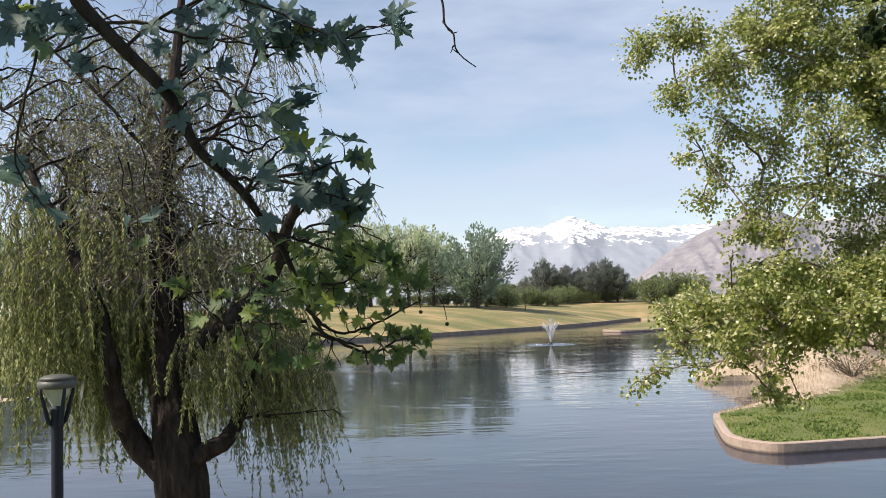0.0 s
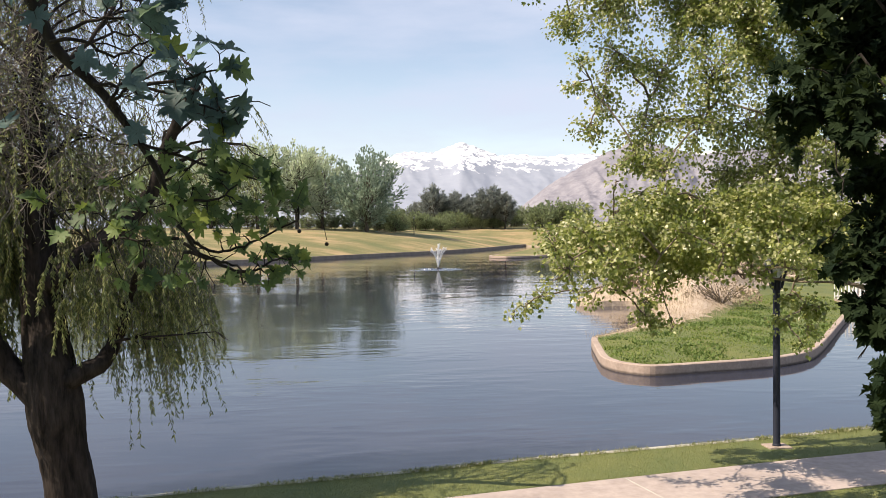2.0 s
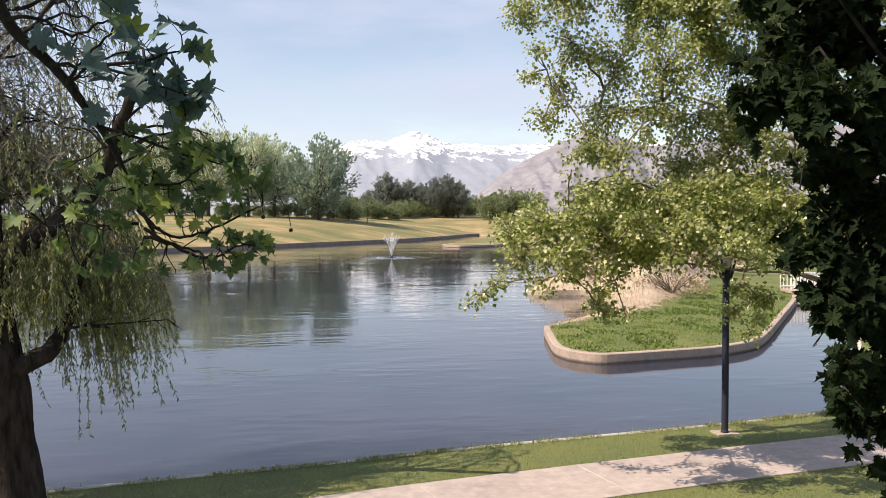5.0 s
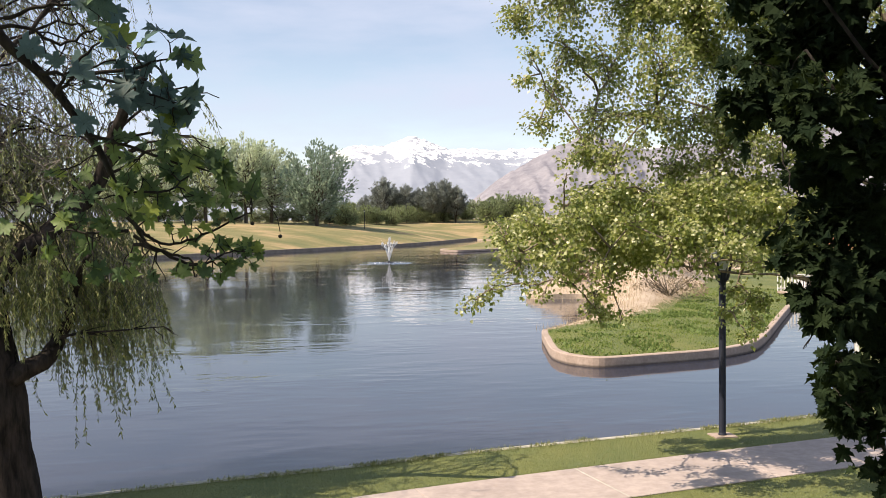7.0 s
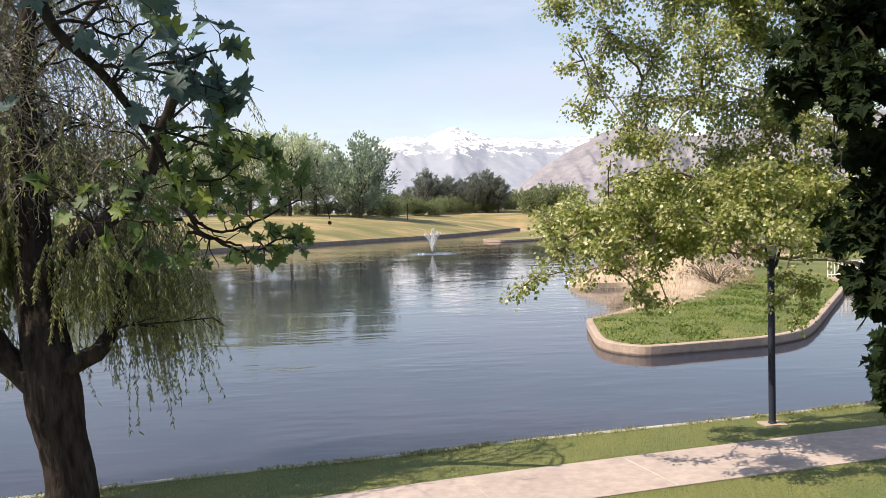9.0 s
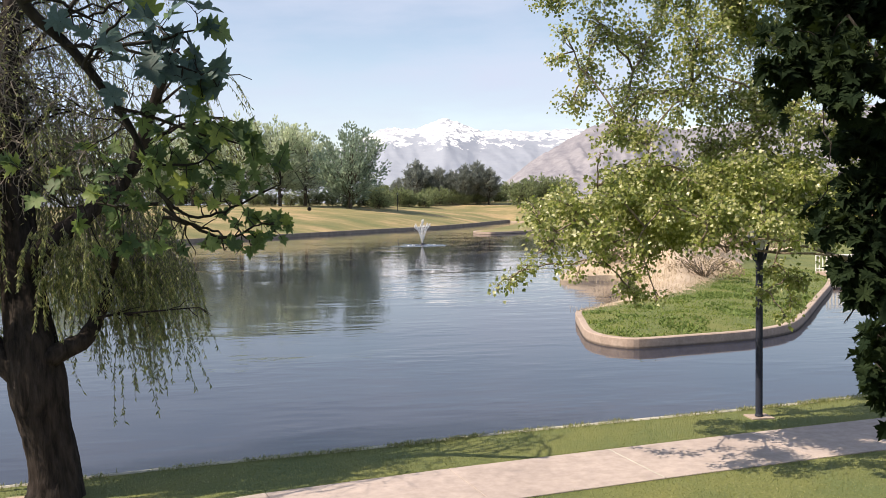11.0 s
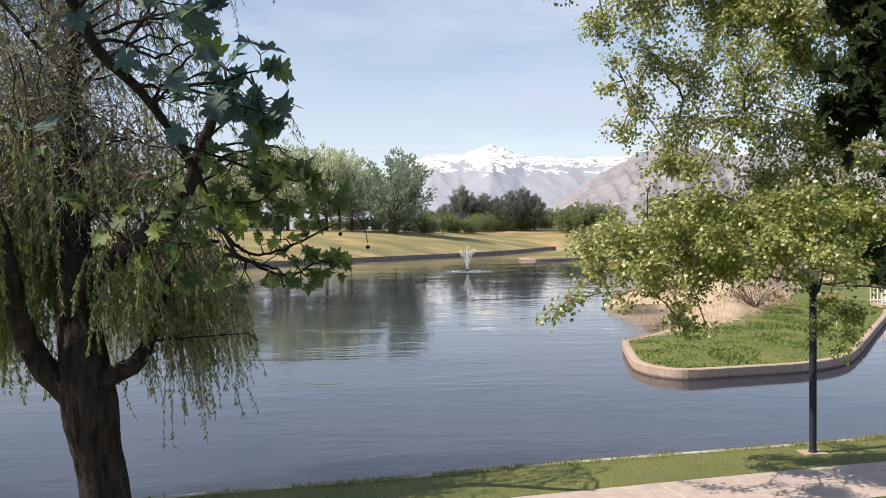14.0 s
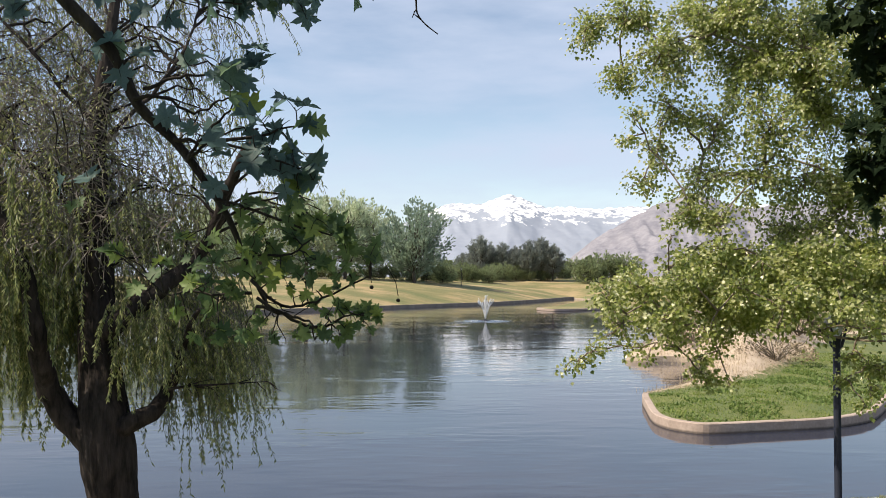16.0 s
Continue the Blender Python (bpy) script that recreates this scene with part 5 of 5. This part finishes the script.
for x, y, a, s in ((-17, 204, 40, 1.02), (-27, 203, 100, 0.96), (-38, 205, 200, 0.9), (-3, 214, 150, 0.95), (-50, 190, 20, 0.85), (-66, 170, 80, 0.8), (-75, 150, 130, 0.75)):
    stand(PALE, x, y, a, s)
for x, y, a, s in ((-33, 222, 30, 0.8), (-62, 200, 70, 0.75), (-60, 130, 120, 0.6), (-72, 120, 200, 0.6)):
    stand(DEEP, x, y, a, s)
for x, y, a, s in ((30.5, 257, 30, 0.8), (34, 255, 80, 0.86), (37.5, 254, 140, 0.78), (41, 252, 200, 0.92), (44.5, 254, 260, 1.0), (47.5, 252, 310, 0.85), (23, 262, 20, 0.6)):
    stand(DARK, x, y, a, s)
hedge = random.Random(77)
for x, y, a, s in ((56, 246, 200, 1.4), (61, 250, 250, 1.6), (67, 248, 300, 1.5), (-45, 210, 100, 1.0)):
    stand(BUSH, x, y, a, s)
for k in range(13):
    stand(BUSH, 16 + 3.4 * k + hedge.uniform(-1, 1), 268 + hedge.uniform(-3, 4), hedge.uniform(0, 360), hedge.uniform(0.8, 1.25))
for k in range(26):
    stand(BUSH, -36 + 3.3 * k + hedge.uniform(-1.2, 1.2), 214 + hedge.uniform(-3, 6) + 3.6 * max(0, k - 13), hedge.uniform(0, 360), hedge.uniform(0.55, 1.0))

# ---- concrete path along the bank ----
path = thing("path", "pale concrete footpath in square slabs along the bank", "path", kind="structure")
PATH_LINE = [(-13.5, 10.6), (-10.4, 11.6), (-7.2, 12.7), (-4.0, 13.75), (-0.75, 14.75), (2.5, 15.56), (5.78, 16.25), (9.05, 16.9), (12.3, 17.5), (15.6, 18.2), (19, 19.0), (22.4, 20)]


def across(i):
    """The unit vector across the path at one of its joints."""
    a, b = Vector(PATH_LINE[max(0, i - 1)]), Vector(PATH_LINE[min(len(PATH_LINE) - 1, i + 1)])
    d = (b - a).normalized()
    return Vector((-d.y, d.x, 0))


def slab(i):
    a, b = Vector((*PATH_LINE[i], 0)), Vector((*PATH_LINE[i + 1], 0))
    d = (b - a).normalized()
    sa, sb = across(i), across(i + 1)
    a, b = a + d * 0.005, b - d * 0.005
    g = Geo()
    e = 0.008
    for off, z in ((0.0, 0.2), (0.0, 0.352 - e), (e, 0.352)):
        w = 1.02 - off
        g.v.extend([tuple(q + Vector((0, 0, z))) for q in (a - sa * w + d * off, b - sb * w - d * off, b + sb * w - d * off, a + sa * w + d * off)])
    for r in range(2):
        for k in range(4):
            g.f.append((r * 4 + k, r * 4 + (k + 1) % 4, r * 4 + 4 + (k + 1) % 4, r * 4 + 4 + k))
    g.f.append((8, 9, 10, 11))
    return g


for i in range(len(PATH_LINE) - 1):
    part("slab", slab(i), M_CONCRETE, path)


# ---- lamp posts ----
def lamp_post():
    t = thing("lamp_post", "dark painted post-top park lamp with lantern head", "lamp", "lamps along the path")
    g = Geo()
    g.box((-0.26, -0.22, -0.1), (0.26, 0.22, 0.0))
    part("footing", g, M_KERB, t, "square concrete footing")
    g = Geo()
    g.lathe([(0.0, 0.0), (0.095, 0.0), (0.095, 0.03), (0.08, 0.04), (0.078, 0.06), (0.078, 3.45), (0.085, 3.5), (0.085, 3.62), (0.1, 3.66), (0.1, 3.72), (0.075, 3.76), (0.0, 3.76)], 20)
    part("post", g, M_METAL, t, "", True)
    g = Geo()
    g.lathe([(0.0, 4.0), (0.24, 4.0), (0.255, 4.02), (0.255, 4.09), (0.23, 4.1), (0.23, 4.12), (0.24, 4.125), (0.205, 4.16), (0.10, 4.19), (0.0, 4.195)], 28)
    head = part("lantern", g, M_LAMP_CAP, t, "grey domed metal cap over a glass cone", True)
    g = Geo()
    g.lathe([(0.0, 3.70), (0.05, 3.70), (0.07, 3.76), (0.175, 3.98), (0.185, 4.0), (0.0, 4.0)], 20)
    part("glass", g, M_GLASS, head, "frosted conical glass", True)
    for k in range(4):
        a = radians(35 + 90 * k)
        g = Geo()
        pts = [(r * math.cos(a), r * math.sin(a), z) for r, z in ((0.08, 3.5), (0.115, 3.54), (0.145, 3.64), (0.185, 3.8), (0.22, 3.92), (0.235, 4.01))]
        g.tube(pts, [0.02, 0.03, 0.033, 0.028, 0.024, 0.022], 8)
        part("arm", g, M_METAL, head, "curved dark arm", True)
    return t


FAR_LAMP = (17.7, 205)
lamp = lamp_post()
lamp.location = (9.74, 19.19, 0.36)
copy_thing(lamp, pose(-5.44, 12.5, 0.36, 0, 0, 12))
copy_thing(lamp, pose(FAR_LAMP[0], FAR_LAMP[1], land(*FAR_LAMP) - 0.02))

# ---- fountain ----
def fountain():
    rng = random.Random(21)
    t = thing("fountain", "floating fountain throwing white jets of water from the pond", "fountain", at=(12.65, 112, 0))
    g = Geo()
    g.lathe([(0.0, -0.2), (0.55, -0.2), (0.6, 0.02), (0.5, 0.1), (0.12, 0.13), (0.1, 0.3), (0.0, 0.3)], 20)
    part("float", g, M_METAL, t, "dark round float with nozzle", True)
    drop = ([(1, 0, -0.4), (-0.5, 0.87, -0.4), (-0.5, -0.87, -0.4), (0, 0, 1.4)], [(0, 1, 2), (0, 3, 1), (1, 3, 2), (2, 3, 0)])

    def jet(ang, lean, top, n, spread):
        g, mats = Geo(), []
        pts = []
        for i in range(15):
            s = i / 14
            z = 0.3 + top * (1 - (1 - s) ** 1.6)
            r = lean * s
            pts.append(Vector((math.cos(ang) * r, math.sin(ang) * r, z)))
        g.tube(pts[:12], taper(0.075, 0.025, 12), 5, False)
        for k in range(n):
            i = 13.9 * rng.random() ** 0.85
            p = pts[int(i)].lerp(pts[int(i) + 1], i % 1)
            w = spread * i / 14
            p = p + Vector((rng.gauss(0, w), rng.gauss(0, w), rng.gauss(0, w) - abs(rng.gauss(0, 0.3)) * (i / 14) ** 3))
            if p.z < 0.03:
                continue
            m = np.eye(4) * rng.uniform(0.016, 0.062)
            m[3, 3] = 1
            m[:3, 3] = p
            mats.append(m)
        g.scatter(drop, mats)
        part("jet", g, M_SPRAY, t, "", True)
    jet(0, 0.05, 2.9, 420, 0.08)
    for k in range(8):
        a = 2 * math.pi * (k + 0.1) / 8
        jet(a, 1.05 + rng.uniform(-0.25, 0.2), 2.1 + rng.uniform(-0.4, 0.4), 190, 0.06)
    # churned water round the float
    g = Geo()
    n, m = 60, 22
    for j in range(m + 1):
        r = 0.5 + 4.4 * j / m
        for i in range(n):
            a = 2 * math.pi * i / n
            x, y = r * math.cos(a), r * math.sin(a)
            g.v.append((x, y, 0.012 + (1 - j / m) * (0.035 + 0.07 * noise.noise((x * 2.2, y * 2.2, 5)) + 0.03 * math.sin(r * 7))))
    for j in range(m):
        for i in range(n):
            q = j * n + i
            g.f.append((q, j * n + (i + 1) % n, (j + 1) * n + (i + 1) % n, q + n))
    part("ripple_ring", g, M_WATER, t, "churned rippling water", True)
    g = Geo()
    for k in range(60):
        a, r = rng.uniform(0, 2 * math.pi), abs(rng.gauss(0.9, 0.5)) + 0.3
        w = rng.uniform(0.03, 0.1)
        x, y = r * math.cos(a) * 1.25, r * math.sin(a)
        g.add([(x - w, y, 0.04), (x, y - w * 0.5, 0.04), (x + w, y, 0.04), (x, y + w * 0.5, 0.04), (x, y, 0.06 + w * 0.2)], [(0, 1, 4), (1, 2, 4), (2, 3, 4), (3, 0, 4)])
    part("foam", g, M_SPRAY, t, "white foam")["kind"] = "stuff"


fountain()

# bare earth worn round the foot of the willow
g = Geo()
ring = []
for i in range(40):
    a = 2 * math.pi * i / 40
    r = 1 + 0.3 * noise.noise((math.cos(a) * 1.7, math.sin(a) * 1.7, 3))
    ring.append((-5.35 + 1.25 * r * math.cos(a), 15.85 + 0.55 * r * math.sin(a)))
g.add([(-5.35, 15.85, 0.375)] + [(-5.35 + (x + 5.35) * 0.6, 15.85 + (y - 15.85) * 0.6, 0.366) for x, y in ring] + [(x, y, 0.325) for x, y in ring],
      [(0, 1 + i, 1 + (i + 1) % 40) for i in range(40)] + [(1 + i, 41 + i, 41 + (i + 1) % 40, 1 + (i + 1) % 40) for i in range(40)])
solid("soil_patch", g, M_SOIL, "worn patch of bare tan earth at the willow's foot", "soil", "structure", smooth=True)

# ---- building behind and beside the camera ----
g = Geo()
g.box((-4.3, -9, 0.2), (14, -1.0, 12))
solid("building_main", g, M_STUCCO, "plain stucco wall of the building", "building", "structure")

# ---- grass, reeds and scrub ----
def tufts(name, spots, mat, label, size, width, rng, lean=0.4, category="grass"):
    mats = []
    for x, y, z, s in spots:
        a = rng.uniform(0, 2 * math.pi)
        d = (math.cos(a) * lean * rng.uniform(0, 1), math.sin(a) * lean * rng.uniform(0, 1), 1.0)
        mats.append(turned((x, y, z), d, (math.cos(a * 3.1), math.sin(a * 3.1), 0.2), size * s, width))
    g = Geo()
    g.scatter(BLADE, mats)
    return solid(name, g, mat, label, category, "stuff")


rng = random.Random(41)
pl = [Vector(p) for p in PATH_LINE]


def off_path(x, y):
    for a, b in zip(pl, pl[1:]):
        if a.x <= x < b.x:
            return abs(y - (a.y + (b.y - a.y) * (x - a.x) / (b.x - a.x))) > 1.03 + 0.05 * noise.noise((x * 1.7, y * 1.7, 8))
    return True


spots = []
while len(spots) < 60000:
    x, y = rng.uniform(-7, 17), rng.uniform(11.5, 21.5)
    if off_path(x, y) and not in_pond(x, y) and shore_gap(x, y) > 0.12 and ((x + 5.35) / 1.1) ** 2 + ((y - 15.85) / 0.48) ** 2 > 1:
        spots.append((x, y, 0.32, rng.uniform(0.5, 1.2)))
for a, b in zip(pl[2:-1], pl[3:]):
    for k in range(700):
        q = a.lerp(b, rng.random()) + Vector((-(b - a).y, (b - a).x)).normalized() * rng.choice((-1, 1)) * (1.03 + abs(rng.gauss(0, 0.05)))
        spots.append((q.x, q.y, 0.325, rng.uniform(0.5, 1.1)))
tufts("grass", spots, M_BLADE, "short green blades of the bank lawn", 0.05, 0.26, rng, 1.2)
edge = []
for p in stretch_of((-12, 15), (20, 22.2)):
    for k in range(90):
        q = Vector((p.x + rng.uniform(-0.5, 0.5), p.y - abs(rng.gauss(0.05, 0.09)) - 0.02))
        if not in_pond(q.x, q.y) and noise.noise((q.x * 1.3, q.y * 1.3, 4)) > -0.45 * rng.random():
            edge.append((q.x, q.y, 0.345, rng.uniform(0.5, 1.5)))
tufts("grass", edge, M_BLADE, "longer untrimmed grass along the bank edge", 0.07, 0.22, rng, 0.9)
spots = []
while len(spots) < 46000:
    x, y = rng.uniform(9.5, 32), rng.uniform(30.5, 56)
    if not in_pond(x, y) and shore_gap(x, y) > 0.3:
        if beyond_green(x, y) < rng.gauss(0, 0.35):
            k = 1 + 1.6 * max(0, noise.noise((x * 0.9, y * 0.9, 3)))
            spots.append((x, y, land(x, y) - 0.02, rng.uniform(0.5, 1.2) * k))
tufts("grass", spots, M_LUSH, "lush uneven green grass on the peninsula", 0.085, 0.35, rng, 1.8)
spots = []
while len(spots) < 9000:
    x, y = rng.uniform(11, 44), rng.uniform(42, 74)
    if not in_pond(x, y) and beyond_green(x, y) > abs(rng.gauss(0, 1.5)) and (shore_gap(x, y) < 2.2 or rng.random() < 0.25) and y > 1.45 * x + 8:
        spots.append((x, y, land(x, y) - 0.03, rng.uniform(0.5, 1.3)))
for k in range(5000):
    x = rng.uniform(11, 28)
    y = float(np.interp(x, GREEN_X, GREEN_Y)) + rng.gauss(0.6, 0.5)
    if not in_pond(x, y):
        spots.append((x, y, land(x, y) - 0.03, rng.uniform(0.3, 0.9)))
tufts("reeds", spots, M_REED, "dry tan reeds and dead grass", 0.28, 0.07, rng, 0.8, "reeds")
# reeds standing in the shallows
spots = []
while len(spots) < 700:
    x, y = rng.uniform(11, 19), rng.uniform(42, 58)
    if in_pond(x, y) and shore_gap(x, y) < 2.2 * rng.random() + 0.1 and 41 < y < 57 and x > 11.5:
        spots.append((x, y, -0.05, rng.uniform(0.5, 1.4)))
tufts("reeds", spots, M_REED, "pale dry reeds standing in the shallows", 0.32, 0.04, rng, 0.5, "reeds")


def scrub(x, y, h, w, seed):
    rng = random.Random(seed)
    t = thing("shrub", "bare brown shrub on the sandy bank", "shrub", "shrubs on the bank", at=(x, y, land(x, y) - 0.05))
    wood = Geo()
    for k in range(26):
        a = rng.uniform(0, 6.28)
        r = w * 0.5 * math.sqrt(rng.random())
        tip = Vector((math.cos(a) * r, math.sin(a) * r, h * rng.uniform(0.5, 1)))
        l = jag((0, 0, 0), tip, 4, 0.08, rng)
        wood.tube(l, taper(0.03, 0.008, 5), 4, False)
    part("stem", wood, M_FAR_BARK, t)
    mats = []
    for k in range(900):
        a = rng.uniform(0, 6.28)
        r = w * 0.5 * math.sqrt(rng.random())
        z = h * (1 - (r / (w * 0.5)) ** 2 * 0.6) * rng.uniform(0.15, 1)
        mats.append(turned((math.cos(a) * r, math.sin(a) * r, z), (math.cos(a), math.sin(a), 0.8), (rng.gauss(0, 0.5), -0.4, 0.7), rng.uniform(0.06, 0.16)))
    g = Geo()
    g.scatter(SPRIG, mats)
    part("crown", g, M_SCRUB, t)["kind"] = "stuff"


for k, (x, y, h, w) in enumerate(((21.6, 48.9, 1.5, 4.2), (22.5, 56.5, 2.2, 3.2), (25.5, 60, 2.4, 3.6), (19.5, 58.5, 1.0, 2.4), (29, 62, 2.4, 4), (33, 66, 2.6, 4), (21.5, 62, 1.6, 3))):
    scrub(x, y, h, w, 60 + k)
# boulders at the tip of the bank
for k, (x, y, sz) in enumerate(((17.0, 58.4, 0.55), (18.2, 58.9, 0.7), (19.3, 59.6, 0.6), (16.2, 58.8, 0.4), (20.6, 60.4, 0.7))):
    bmx = bmesh.new()
    bmesh.ops.create_icosphere(bmx, subdivisions=3, radius=sz)
    for v in bmx.verts:
        v.co *= 1 + 0.35 * noise.noise(v.co * 1.6 / sz + Vector((k * 7, 0, 0)))
        v.co.z *= 0.6
    me = bpy.data.meshes.new("boulder")
    bmx.to_mesh(me)
    bmx.free()
    me.materials.append(M_SOIL)
    ob = tagged(new("boulder", me), "reddish-tan boulder at the water's edge", "rock", "boulders on the bank")
    ob.location = (x, y, 0.15)


# white-railed footbridge over the inlet
def footbridge():
    t = thing("footbridge", "small footbridge with white picket rails over the inlet", "bridge")
    a, b = Vector((30.6, 52.2, 0)), Vector((36.2, 51.4, 0))
    d = (b - a).normalized()
    s = Vector((-d.y, d.x, 0))
    g = Geo()
    q = [a - s * 0.9, b - s * 0.9, b + s * 0.9, a + s * 0.9]
    g.add([(*p.xy, 0.42) for p in q] + [(*p.xy, 0.6) for p in q], [(3, 2, 1, 0), (4, 5, 6, 7), (0, 1, 5, 4), (1, 2, 6, 5), (2, 3, 7, 6), (3, 0, 4, 7)])
    part("deck", g, M_KERB, t, "weathered deck")
    for sd in (-0.85, 0.85):
        for z in (0.75, 1.6):
            g = Geo()
            g.tube([a + s * sd + Vector((0, 0, z)), b + s * sd + Vector((0, 0, z))], 0.04, 6)
            rail = part("rail", g, M_WHITE, t, "white rail")
        n = 26
        for k in range(n + 1):
            p = a.lerp(b, k / n) + s * sd
            g = Geo()
            g.tube([p + Vector((0, 0, 0.6)), p + Vector((0, 0, 1.6))], 0.035, 5)
            part("picket", g, M_WHITE, rail)


footbridge()


# distant buildings behind the trees
def far_house(x, y, w, dp, h, wall, roof, label, turn):
    t = thing("building", label, "building")
    t.matrix_world = pose(x, y, land(x, y) - 0.3, 0, 0, turn)
    g = Geo()
    g.box((-w / 2, -dp / 2, 0), (w / 2, dp / 2, h))
    part("wall", g, wall, t)
    g = Geo()
    g.box((-w / 2 - 0.6, -dp / 2 - 0.6, h), (w / 2 + 0.6, dp / 2 + 0.6, h + 0.7))
    part("roof", g, roof, t, "pale flat roof edge")
    n = int(w // 4)
    for k in range(n):
        px = -w / 2 + (k + 0.5) * w / n
        for z in range(int(h // 4)):
            g = Geo()
            g.box((px - 0.9, -dp / 2 - 0.06, 1.2 + 3.8 * z), (px + 0.9, -dp / 2 + 0.05, 2.8 + 3.8 * z))
            part("window", g, M_METAL, t, "dark window")


far_house(64, 133, 7, 8, 10.2, M_STUCCO, M_ROOF, "beige building with a pale roof edge", -26)
far_house(60, 92, 10, 8, 3.2, M_RED, M_ROOF, "low red-brick pavilion beyond the inlet", -35)

# sandy shelf below the kerb of the far left bank
kerb_line("kerb_left", stretch_of((-31.2, 62), (-90, 44)), 0.4, 0.5, M_KERB, "weathered concrete kerb of the side bank")
g = Geo()
for j in range(9):
    for i in range(25):
        u, v = i / 24, j / 8
        g.v.append((-33.0 + 5.6 * u, 54.9 + 5.5 * u + 3.6 * (v - 0.5), 0.16 * math.sin(math.pi * u) * math.sin(math.pi * v) - 0.03 + 0.02 * noise.noise((u * 9, v * 5, 2))))
for j in range(8):
    for i in range(24):
        q = j * 25 + i
        g.f.append((q, q + 1, q + 26, q + 25))
solid("sand_shelf", g, M_SOIL, "low pale sand shelf at the water's edge", "sand", "structure", smooth=True)

# pale sealed joint across the path
g = Geo()
a, b = Vector((*PATH_LINE[6], 0)), Vector((*PATH_LINE[7], 0))
d = (b - a).normalized()
n = Vector((-d.y, d.x, 0))
q = [a - n * 1.0 - d * 0.014, a - n * 1.0 + d * 0.014, a + n * 1.0 + d * 0.014, a + n * 1.0 - d * 0.014]
g.add([(*w.xy, 0.32) for w in q] + [(*w.xy, 0.356) for w in q], [(3, 2, 1, 0), (4, 5, 6, 7), (0, 1, 5, 4), (1, 2, 6, 5), (2, 3, 7, 6), (3, 0, 4, 7)])
part("joint_strip", g, M_EDGE, path, "pale sealed joint")

# darker weeds among the peninsula's grass
spots = []
while len(spots) < 3800:
    x, y = rng.uniform(9.8, 24), rng.uniform(30.6, 48)
    if not in_pond(x, y) and shore_gap(x, y) > 0.3 and beyond_green(x, y) < -0.3 and noise.noise((x * 0.55, y * 0.4, 9)) > 0.12 * rng.random() + 0.02:
        spots.append((x, y, land(x, y), rng.uniform(0.5, 1.3)))
tufts("weeds", spots, M_WEED, "low dark green weeds in the grass", 0.13, 0.7, rng, 2.2, "weeds")
